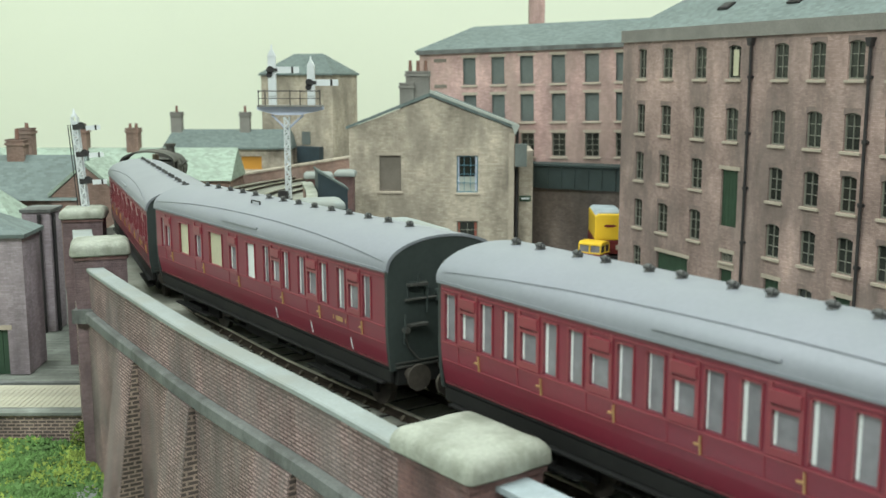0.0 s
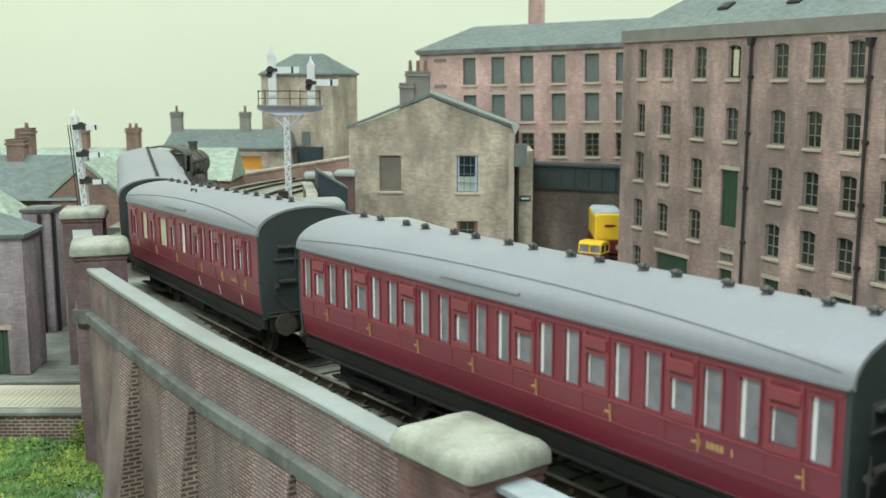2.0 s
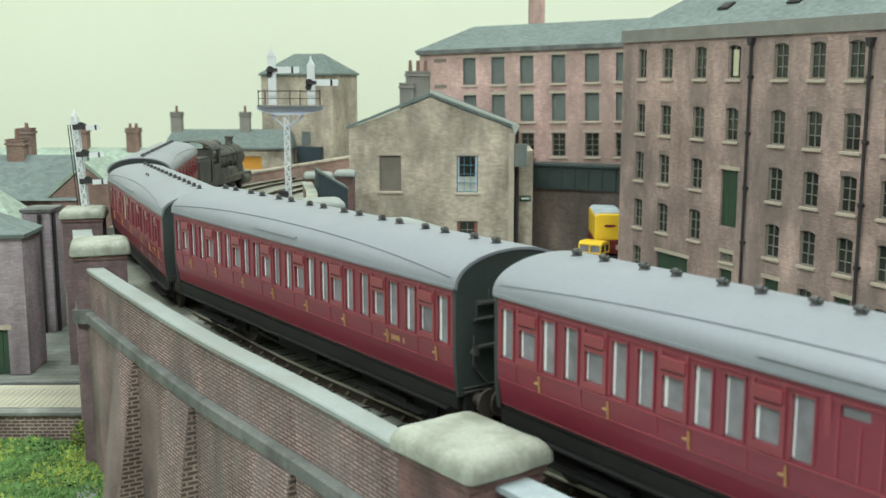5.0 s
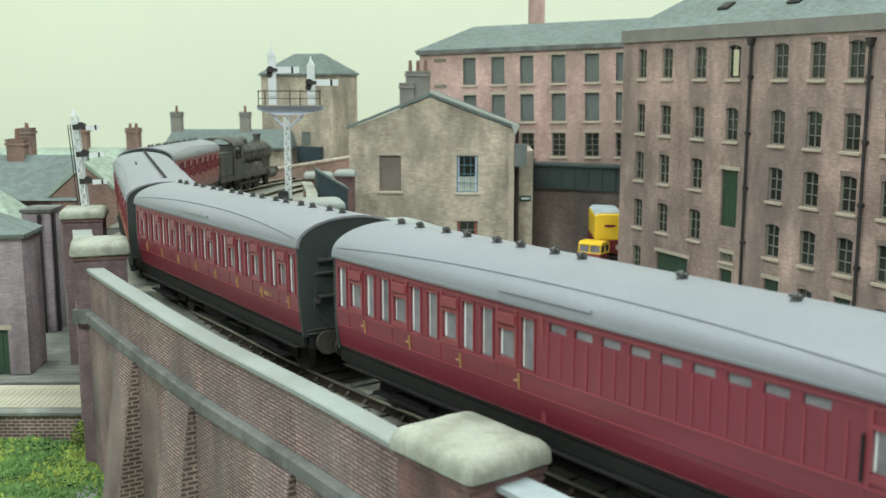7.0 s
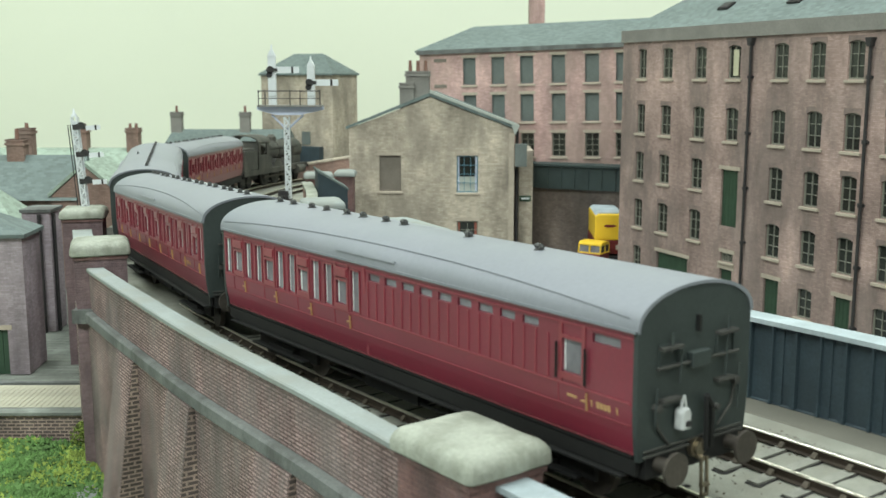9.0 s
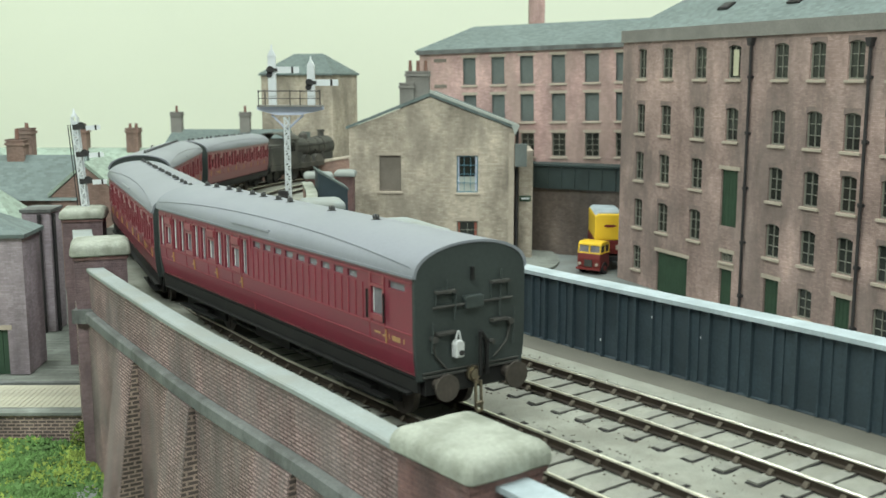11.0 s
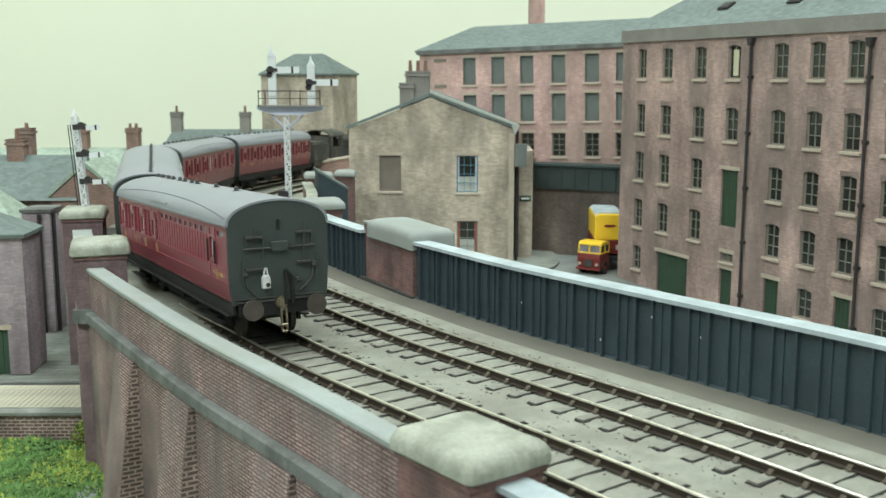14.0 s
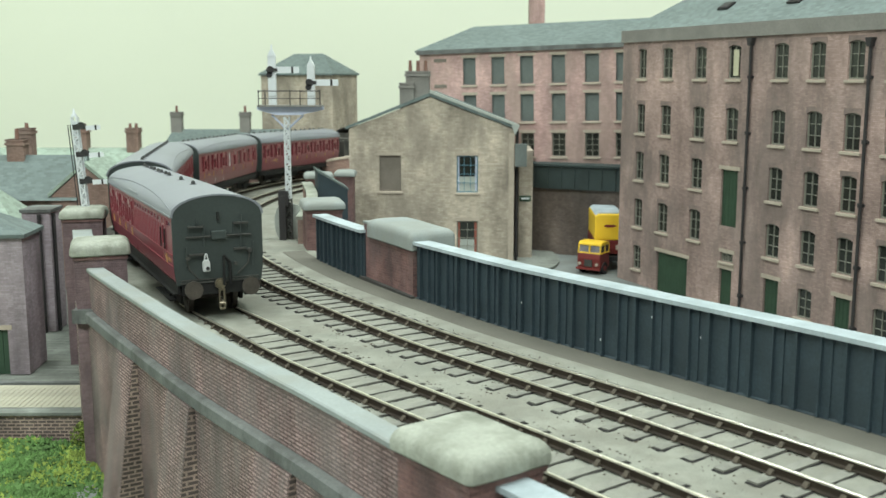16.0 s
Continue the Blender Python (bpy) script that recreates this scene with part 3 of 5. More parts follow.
p = on_line(384, -36)
pilaster(p.x, p.y, heading(384), 20, 26, LOW, 12.0, 5.6, "brick parapet pier with a rounded weathered stone cap")
pilaster(-153, 457, 18, 22, 20, LOW, 16.2, 6.4, "dark brick parapet pier with a pale stone cap", M_PIER)
pilaster(-201, 577, 12, 21, 20, LOW, 16.0, 5.6, "dark brick parapet pier carrying a signal post", M_PIER)
solid("pier_string", G().box(-162, -153, 442, 449, -13, -7), M_BAND, "grey stone string course on the dark pier", "stone course", kind="structure")
st = thing("parapet_stub", -183, 522, 0, 20, "short length of sloping stone coping between two piers", "parapet", kind="structure")
part("brickwork", G().box(-4, 4, -42, 42, LOW, 9), M_VIAD2, st)
part("coping", G().box(-5, 5, -42, 42, 9, 11), M_COPE, st)

# girder parapets
def girder(s0, s1, lat, top, base, label, inward=-1):
    t = thing("girder_parapet", 0, 0, 0, label=label, category="girder parapet", group="girder parapets", kind="structure")
    part("web", sweep([(lat, base), (lat, top), (lat + 2.5, top), (lat + 2.5, base)], s0, s1), M_GIRD, t)
    part("flange", sweep([(lat - 2.2, top), (lat - 2.2, top + 1.4), (lat + 6.0, top + 1.4), (lat + 6.0, top)], s0, s1), M_GTOP, t, "pale grey top flange")
    part("foot_angle", sweep([(lat - 0.7, base), (lat - 0.7, base + 0.5), (lat, base + 0.9), (lat, base)], s0, s1), M_GIRD, t)
    rib = mesh_of("stiffener", G().box(-2.0, 0.35, -0.5, 0.0, base + 0.6, top).box(-0.35, 0.35, -1.7, -0.4, base + 0.6, top), M_GIRD)
    wide = mesh_of("stiffener_plate", G().box(-0.35, 3.2, -0.55, 0.0, base + 0.6, top).box(-0.35, 0.35, -1.9, -0.4, base + 0.6, top - 0.2), M_GIRD)
    s, i = s0 + 6, 0
    while s < s1 - 3:
        p = on_line(s, lat)
        piece("stiffener", wide if i % 2 == 0 else rib, t, mpose(p.x, p.y, p.z, 0, 0, heading(s) - 90))
        s += 7.6
        i += 1
    return t


girder(250, 588, 86, 21.0, -3.2, "dark blue-grey riveted plate girder parapet with pale top flange")
girder(646, 726, 86, 20.0, -3.2, "short dark blue-grey plate girder parapet with pale top flange")
girder(180, 371, -37, 8.0, -14, "near dark blue girder parapet with pale top flange")
for s, z in ((418, 12), (438, 15), (461, 3), (505, 9)):
    p = on_line(s, 83.9)
    solid("paint_chip", G().box(p.x - 0.12, p.x + 0.12, p.y - 0.1, p.y + 0.1, p.z + z, p.z + z + 0.8), M_WHITE, "small pale chip in the girder paint", "paint chip", kind="stuff")
p = on_line(614, 95.5)
pr = pilaster(p.x, p.y, heading(614), 19, 45, STREET, 18.0, 9.0, "red-brown brick parapet pier with a rounded stone cap between girders", over=3.5, stone=M_COPE, soft=0.42)
part("return_wall", G().box(-9.5, 9, 22.6, 30, STREET, 24), M_VIAD2, pr, "brick return beside the cap")
part("return_coping", G().box(-10, 9.5, 24.4, 30.5, 24, 25), M_COPE, pr)
part("plinth", G().box(-11.5, -9.6, -24.5, 32, -4, -2.0), M_DUST, pr, "dark edging at the foot of the pier")
pilaster(-70.5, 601, 14, 20.5, 20, STREET, 18, 5.2, "brick parapet pier with stone cap at the girder end", over=4, stone=M_COPE)
pilaster(-100, 832, 8, 20, 18, STREET, 13, 4.6, "distant brick parapet pier with stone cap", over=3.5, stone=M_COPE)
pilaster(-80, 850, 0, 14, 18, STREET, 13, 4.6, "distant brick parapet pier with stone cap", over=3.5, stone=M_COPE)
pb = thing("curved_parapet", 0, 0, 0, label="curved brick parapet with pale coping between piers", category="parapet", kind="structure")
mid = [(-84 - 24 * u + 5 * math.sin(u * math.pi), 615 + 205 * u) for u in [i / 12 for i in range(13)]]
part("brickwork", G().prism([(x - 3, y) for x, y in mid] + [(x + 3, y) for x, y in reversed(mid)], "z", -30, 9), M_TERR, pb)
part("coping", G().prism([(x - 4, y) for x, y in mid] + [(x + 4, y) for x, y in reversed(mid)], "z", 9, 11), M_CAP, pb)


# ---- windows and buildings ----
WIN = {}


def window(parent, x, z0, z1, w, style, at_y=0.0):
    """A window in a wall that faces -y: frame with bars, dark glass, sill and lintel. Meshes are shared by size."""
    key = (round(w, 1), round(z1 - z0, 1), style)
    h = z1 - z0
    if key not in WIN:
        fr = G()
        y0, y1 = 1.2, 2.0
        nx, nz = {"blue": (3, 4), "mill": (2, 3), "sash": (2, 4)}.get(style, (1, 1))
        ex = [-w / 2 + 0.7 + (w - 1.4) * i / nx for i in range(nx + 1)]
        ez = [0.7 + (h - 1.5) * i / nz for i in range(nz + 1)]
        fr.wall(-w / 2, w / 2, 0, h, y0, y1, [(ex[i] + 0.22, ex[i + 1] - 0.22, ez[j] + 0.22, ez[j + 1] - 0.22) for i in range(nx) for j in range(nz)])
        arch = G()
        if style == "mill":
            k = 8
            pts = [(-w / 2 - 0.6, h + 2.6), (-w / 2 - 0.6, h - 1.6), (-w / 2, h - 1.6)]
            pts += [(-w / 2 + w * i / k, h - 1.6 + 1.6 * math.sin(math.pi * i / k) ** 0.7) for i in range(1, k)]
            pts += [(w / 2, h - 1.6), (w / 2 + 0.6, h - 1.6), (w / 2 + 0.6, h + 2.6)]
            arch.prism(pts, "y", -0.25, 1.1)
        else:
            arch.box(-w / 2 - 1.6, w / 2 + 1.6, -0.3, 1.0, h, h + 2.6)
        WIN[key] = (mesh_of("window", fr, {"blue": M_BLUEF, "board": M_BOARD, "stain": M_STAIN}.get(style, M_FRAME)),
                    mesh_of("pane", G().box(-w / 2, w / 2, 2.0, 2.5, 0, h), {"board": M_BOARD, "stain": M_STAIN}.get(style, M_GLASS)),
                    mesh_of("sill", G().prism([(-1.3, -2.0), (1.5, -2.0), (1.5, 0.0), (-1.3, -0.5)], "x", -w / 2 - 1.6, w / 2 + 1.6), M_SILL), mesh_of("lintel", arch, M_SILL if style != "mill" else M_MILL))
    f, gl, si, ar = WIN[key]
    m = mpose(x, at_y, z0)
    wd = piece("window", f, parent, m)
    piece("pane", gl, wd), piece("sill", si, wd), piece("lintel", ar, wd)
    return wd


def door(parent, x, z0, z1, w, material, at_y=0.0):
    n = max(3, int(w / 3.2))
    pr = [(-w / 2, 3.0)]
    for i in range(n):
        u, v = -w / 2 + w * i / n, -w / 2 + w * (i + 1) / n
        pr += [(u, 2.1), (u + 0.15, 1.7), (v - 0.15, 1.7)]
    g = G().prism(pr + [(w / 2, 2.1), (w / 2, 3.0)], "z", 0, z1 - z0)
    d = part("door", g, material, parent, "green boarded door" if material is M_GDOOR else "", at=mpose(x, at_y, z0))
    part("lintel", G().box(-w / 2 - 2.2, w / 2 + 2.2, -0.4, 1.4, z1 - z0, z1 - z0 + 2.6), M_SILL, d)
    return d


def drainpipe(parent, x, z0, z1):
    g = G().cyl((x, -1.6), 1.0, z0, z1, k=10)
    g.prism([(x - 2.6, z1 + 5), (x + 2.6, z1 + 5), (x + 1.2, z1), (x - 1.2, z1)], "y", -3.6, 0)
    z = z0 + 14
    while z < z1 - 5:
        g.cyl((x, -1.6), 1.7, z, z + 2.2, k=10).box(x - 2.0, x + 2.0, -1.2, 0.2, z + 0.4, z + 1.8)
        z += 36.0
    return part("drainpipe", g, M_PIPE, parent, "black cast drainpipe", smooth=True)


def gable_roof(g, x0, x1, y0, y1, eave, ridge, hip0=0.0, hip1=0.0, th=2.0):
    """A ridge roof along x with hipped or gabled ends."""
    ym = (y0 + y1) / 2
    for dz in (0,):
        a, b, c, d = (x0, y0, eave), (x1, y0, eave), (x1, y1, eave), (x0, y1, eave)
        e, f = (x0 + hip0, ym, ridge), (x1 - hip1, ym, ridge)
        g.poly([a, b, f, e]).poly([c, d, e, f]).poly([b, c, f]).poly([d, a, e])
        g.box(x0, x1, y0, y1, eave - th, eave)
    return g


def chimney(parent, x, y, z0, z1, w, d, pots, material, pot=4.5):
    c = part("chimney", G().box(x - w / 2, x + w / 2, y - d / 2, y + d / 2, z0, z1).box(x - w / 2 - 1, x + w / 2 + 1, y - d / 2 - 1, y + d / 2 + 1, z1 - 4.5, z1 - 2.5).box(x - w / 2 - .6, x + w / 2 + .6, y - d / 2 - .6, y + d / 2 + .6, z1 - 1.4, z1), material, parent)
    for i in range(pots):
        part("chimney_pot", G().cyl((x - w / 2 + w * (i + 0.5) / pots, y), 1.7, z1, z1 + pot, k=10, r2=1.3), M_POT, c, smooth=True)
    return c


# the tall brown mill: local x along its front, from the far corner towards the viewer
mill = thing("brown_mill", 140, 819, 0, -66.92, "tall brown brick mill with arched windows and drainpipes", "mill building")
COLS, ROWS = (26.5, 58.5, 97.5, 133.5, 178.5, 210, 240.5, 271, 303, 335), ((114, 92), (73, 51), (37, 15.4), (0.8, -21), (-35.5, -54))
holes, wins, doors = [], [], []
for ci, x in enumerate(COLS):
    for ri, (zt, zb) in enumerate(ROWS):
        w = 10.5 if ci == 0 else 12.6
        if ci == 3 and ri >= 2 or ri == 4 and ci not in (0, 5, 7, 9):
            continue
        wins.append((x, zb, zt, w))
doors = [(72, -66, -36, 38), (133.8, -7, 31.5, 17.5), (134, -66, -36.2, 13), (179.5, -66, -35, 14), (241, -66, -35, 13), (303, -66, -35, 13)]
wins.append((134.5, -31, -25, 13))
holes = [(x - w / 2, x + w / 2, a, b) for x, a, b, w in wins + doors]
part("front_wall", G().wall(0, 370, STREET, 119, 0, 6, holes), M_MILL, mill)
part("end_wall", G().box(0, 6, 6, 110, STREET, 119).box(364, 370, 6, 110, STREET, 119).box(0, 370, 110, 116, STREET, 119), M_MILL, mill)
part("floor_core", G().box(6.2, 363.8, 40, 109, STREET, 118), M_BOARD, mill)
part("cornice", G().box(-1.2, 371, -1.6, 6.5, 119, 128), M_GREYT, mill, "grey stone cornice")
part("roof", gable_roof(G(), -1, 371, 1.5, 118, 128.2, 165, 40, 10), M_SLATE, mill, "grey-green slate roof")
for x in (95, 165, 207, 260):
    part("skylight", G().box(-5.5, 5.5, -4.2, 4.2, 0, 1.4).box(-4.5, 4.5, -3.2, 3.2, 1.4, 1.7), M_PIPE, mill, "dark roof light", at=mpose(x, 22, 141.3, 32.5))
for x, a, b, w in wins:
    window(mill, x, a, b, w, "mill" if b - a > 8 else "sash")
# cream sheet before the glass, a painted reflection in this one window
part("window_glare", G().box(131.5, 136.8, 1.05, 1.18, 94, 111), M_CREAMP, mill, "cream sheet painting a bright reflection in one top-floor window")
for x, a, b, w in doors:
    door(mill, x, a, b, w, M_GDOOR)
drainpipe(mill, 151.5, STREET, 113), drainpipe(mill, 252, STREET, 110)

# the pink mill beyond it
pink = thing("pink_mill", -20, 1010, 0, -25.5, "pink brick mill with grey boarded windows and slate roof", "mill building", ry=-1.5)
holes = []
for x in (22, 52, 81, 109.5, 140, 171.5, 200, 228):
    for zb, zt in ((84.0, 109.0), (49.5, 74.5), (17.5, 39.0)):
        holes.append((x - 6.6, x + 6.6, zb, zt))
part("front_wall", G().wall(0, 300, -75, 113.5, 0, 6, [h for h in holes if h[0] > 30]), M_PINK, pink)
part("end_wall", G().box(0, 6, 6, 110, -75, 113.5).box(0, 300, 110, 116, -75, 113.5), M_PINK, pink)
part("cornice", G().box(-2, 300, -2.5, 6, 113.5, 117.5), M_BAND, pink, "dark gutter")
part("roof", gable_roof(G(), -4, 300, -1.5, 118, 117.6, 141, 36, 0), M_SLATE, pink, "grey-green hipped slate roof")
for h in holes:
    x = (h[0] + h[1]) / 2
    if x > 30:
        window(pink, x, h[2], h[3], 13.2, "board" if h[2] > 40 else "sash")
for z in (82, 106):
    part("blind_window_band", G().box(15.5, 28.5, -0.5, 0.5, z, z + 3), M_STAIN, pink)
gr = thing("loading_canopy", 76, 957, 0, -25.5, "dark blue-grey plate canopy along the mill wall", "canopy", ry=0)
part("fascia", G().box(-4, 110, -16, -13, -6, 14), M_CANOPY, gr)
part("top", G().box(-4, 110, -18, 6, 14, 16), M_CANOPY, gr)
part("wall", G().box(-4, 110, -12, -8, STREET, -6), M_DKBROWN, gr, "dark brown brick wall below")
for i in range(9):
    part("rib", G().box(2 + 12.5 * i, 3.2 + 12.5 * i, -17, -16, -6, 14), M_CANOPY, gr)
ms = thing("mill_stack", 110, 1250, 0, 0, "tall pink brick factory chimney behind the mill", "factory chimney")
part("shaft", G().box(-9, 9, -9, 9, STREET, 240), M_PINK, ms)

# the stone house with its gable to the street
house = thing("stone_house", -80, 886, 0, -2, "weathered tan stone house with a gable and slate roof", "house")
w_h = [(35, -3.5, 27, 18.5), (90.8 + 10, -4.5, 27, 18), (101, -58.5, -29, 18), (35, -58.5, -29, 18)]
part("gable_wall", G().wall(0, 140, STREET, 49.5, 0, 6, [(x - w / 2, x + w / 2, a, b) for x, a, b, w in w_h]), M_STONE, house)
part("gable_peak", G().prism([(0, 49.5), (140, 49.5), (69, 76)], "y", 0, 6), M_STONE, house)
part("side_wall", G().box(134, 140, 6, 130, STREET, 49.5).box(0, 6, 6, 130, STREET, 49.5).box(0, 140, 130, 136, STREET, 49.5), M_STONE, house)
for x, a, b in ((92.6, 8, 26), (108.8, 8, 26)):
    part("curtain", G().box(x - 1.3, x + 1.3, 1.6, 1.95, a - 11, b), M_LILAC, house)
for x in (93, 108.6):
    part("curtain", G().box(x - 1.6, x + 1.6, 1.6, 1.95, -57, -30), M_CURT, house)
for a, b in ((-4, 9), (-58, -45)):
    part("net_curtain", G().box(93, 108.8, 1.62, 1.9, a, b), M_VERGE, house, "pale net over the lower panes")
for x, a, b, w in w_h:
    window(house, x, a, b, w, "stain" if x < 50 else ("blue" if a > -20 else "sash"))
part("roof", G().prism([(-2.5, 49), (69, 77), (143, 49), (143, 51.5), (69, 80), (-2.5, 51.5)], "y", -1.2, 136), M_SLATE, house, "slate roof with pale worn edge")
chimney(house, 57, 34, 60, 98, 20, 22, 3, M_GREYT, 9)
chimney(house, 48, 26, 58, 88, 12, 14, 0, M_GREYT)
part("verge", G().prism([(69, 79.6), (144, 51.2), (144, 53.2), (69, 82.2)], "y", -1.6, 7), M_VERGE, house, "pale worn roof verge")
part("verge_return", G().prism([(141, 44), (144.5, 52), (144.5, 53), (138, 53)], "y", -1.4, 8), M_VERGE, house)
part("downpipe", G().cyl((143, 6), 1.3, STREET, 48, k=8), M_PIPE, house)
part("wall_box", G().box(141, 151, -4, 6, 18, 37), M_BOARD, house, "grey box on the wall")
part("quoin_strip", G().box(136, 140.6, -0.5, 3, STREET, 46), M_SILL, house)
part("gutter", G().box(140, 144, 0, 134, 47, 49), M_PIPE, house)
lean = thing("side_annex", 66, 900, 0, -2, "narrow stone annexe beside the gable house", "building")
part("wall", G().box(0, 12, 0, 90, STREET, 30), M_STONE, lean)
part("street_sign", G().box(0.5, 10.5, -0.8, 0, -14, -9), M_GDOOR, lean, "small green sign with unreadable lettering")
part("sign_bar", G().box(2, 9, -1.1, -0.8, -12.2, -10.8), M_WHITE, lean)

cr = [(60 + 42 * math.cos(radians(a)), 905 + 78 * math.sin(radians(a)), 0)[:2] for a in range(-60, 91, 10)]
solid("footway", G().prism([(60, 850)] + cr + [(40, 990), (40, 850)], "z", STREET - 0.5, STREET + 2.2), M_PAVE, "pale curved footway with a kerb beside the house", "pavement", kind="structure")

# low buildings beyond the left side of the line
lb = thing("brick_workshop", -224, 545, 0, 4, "grey-purple brick workshop with slate roof", "building")
part("wall", G().wall(-120, 0, STREET, 10, 0, 5, [(-38, -10.5, STREET, -41)]), M_PURP, lb)
part("side_wall", G().box(-5, 0, 5, 26, STREET, 10), M_PURP, lb)
part("back_wall", G().box(-120, 0, 26, 30, STREET, 10), M_PURP, lb)
door(lb, -24.2, STREET, -41, 27.4, M_GDOOR)
part("roof", gable_roof(G(), -124, 2, -2, 32, 11, 25, 0, 30), M_SLATE, lb, "dark slate roof")
lb2 = thing("lean_to_house", -281, 668, 0, 4, "grey-purple brick house with pale slate roof", "house")
part("wall", G().box(-120, 0, 0, 42, STREET, 0), M_PURP, lb2)
part("roof", gable_roof(G(), -122, 3, -4, 44, 1, 24, 0, 22), M_GREENR, lb2, "pale green-grey roof")
part("drainpipe", G().cyl((3, -2), 1.3, STREET, 0, k=8).cyl((-9, -2), 1.3, STREET, 0, k=8), M_PIPE, lb2)
bk = thing("back_yard_house", -262, 640, 0, 2, "grey-purple brick back extension with parapet top", "house")
part("wall", G().box(0, 17, 0, 22, STREET, 10), M_PURP, bk)
part("coping", G().box(-1, 18, -1, 23, 10, 12), M_BAND, bk)
part("drainpipe", G().cyl((11, -1.5), 1.2, STREET, 9, k=8).cyl((18.2, 4), 1.2, STREET, 9, k=8), M_PIPE, bk)
part("window_opening", G().box(3, 8, -0.6, 0.4, -40, -22), M_BOARD, bk)
gh = thing("gable_house", -267, 772, 0, 0, "brown brick house with its gable end facing and slate roof", "house")
part("wall", G().prism([(-26, STREET), (26, STREET), (26, 5), (0, 27), (-26, 5)], "y", 0, 5).box(-90, 26, 5, 60, STREET, 2), M_TERR, gh)
part("roof", G().prism([(-2, 2), (56, 2), (27, 34)], "x", -150, -6), M_SLATE, gh, "grey slate roof")
part("bargeboard", G().prism([(-28, 4), (0, 28), (28, 4), (28, 7), (0, 31), (-28, 7)], "y", -1, 58), M_GREENR, gh)
chimney(gh, -60, 28, 20, 46, 13, 11, 1, M_TERR, 8)
chimney(gh, -64, 58, 20, 53, 10, 10, 1, M_TERR, 4)
ter = thing("terrace_row", -330, 1020, 0, 0, "row of terraced houses with pale green roof", "terrace")
part("wall", G().box(-250, 120, 0, 70, STREET, -8), M_TERR, ter)
part("roof", G().prism([(-4, -8), (74, -8), (35, 22)], "x", -252, 122), M_GREENR, ter, "long pale green slate roof")
for x, w in ((17, 12), (-35, 12)):
    chimney(ter, x, 35, 8, 42, w, 12, 2, M_TERR)
sta = thing("low_stone_building", -335, 1255, 0, 0, "long low stone building with dark slate roof", "building")
part("wall", G().wall(0, 150, STREET, 8, 0, 5, [(62, 74, -20, 0), (91, 116, -18, -2)]).box(0, 5, 5, 60, STREET, 8).box(145, 150, 5, 60, STREET, 8), M_STONE, sta)
window(sta, 68, -20, 0, 12, "sash")
part("orange_door", G().box(91, 116, 2, 3, -18, -2), M_ORANGE, sta, "orange painted boarding")
part("roof", gable_roof(G(), -3, 153, -4, 66, 8.5, 29, 6, 6), M_SLATE, sta, "dark slate roof")
chimney(sta, 8, 30, 20, 50, 13, 11, 1, M_GREYT, 8)
chimney(sta, 92, 30, 20, 50, 12, 11, 1, M_GREYT, 8)
tw = thing("water_tower", -134, 1272, 0, -24, "tall stone tower block with hipped slate roof", "tower building")
part("front_wall", G().box(-102, 0, 0, 5, STREET, 96), M_STONE, tw)
part("side_wall", G().box(-5, 0, 5, 57, STREET, 96), M_STONE, tw)
part("far_side_wall", G().box(-102, -97, 5, 57, STREET, 96), M_STONE, tw)
part("back_wall", G().box(-102, 0, 57, 62, STREET, 96), M_STONE, tw)
part("roof", gable_roof(G(), -104, 2, -3, 65, 96.5, 121, 32, 32), M_SLATE, tw, "hipped slate roof")
part("window_bay", G().box(-46, -14, -10, -0.2, -12, 8), M_GIRD, tw, "dark bay")
part("window_opening", G().box(-44, -32, -1, 0.5, 10, 26), M_BOARD, tw)
lw = thing("approach_wall", -200, 1110, 0, 22, "brown stone retaining wall behind the line", "wall")
part("wall", G().prism([(-40, -40), (120, -40), (120, 6), (-40, -14)], "y", 0, 8), M_TERR, lw)
part("coping", G().prism([(-40, -14), (120, 6), (120, 8), (-40, -12)], "y", -1, 9), M_STONE, lw)
sh = thing("platform_shed", -82, 770, 0, 12, "small blue-grey shed with sloping roof", "shed")
part("body", G().prism([(-11, STREET), (11, STREET), (11, 10), (-11, 24)], "y", 0, 24), M_GIRD, sh)
part("roof", G().prism([(-12, 24), (12, 9.5), (12, 11), (-12, 26)], "y", -1, 25), M_SLATE, sh)

# ---- signals ----
def lattice(g, x0, x1, z0, z1, w, y=0.0, step=5.0):
    """A square lattice mast."""
    h = w / 2
    for dx in (-h, h):
        for dy in (-h, h):
            g.box(x0 + dx - .3, x0 + dx + .3, y + dy - .3, y + dy + .45, z0, z1)
    z, k = z0, 1
    while z + step <= z1 + 0.1:
        for yy in (y - h, y + h):
            g.rod((x0 - h * k, yy, z), (x0 + h * k, yy, z + step), 0.62, 4)
        for xx in (x0 - h, x0 + h):
            g.rod((xx, y - h * k, z), (xx, y + h * k, z + step), 0.28, 4)
        g.box(x0 - h - .2, x0 + h + .2, y - h - .2, y + h + .2, z, z + 0.5)
        z, k = z + step, -k
    return g


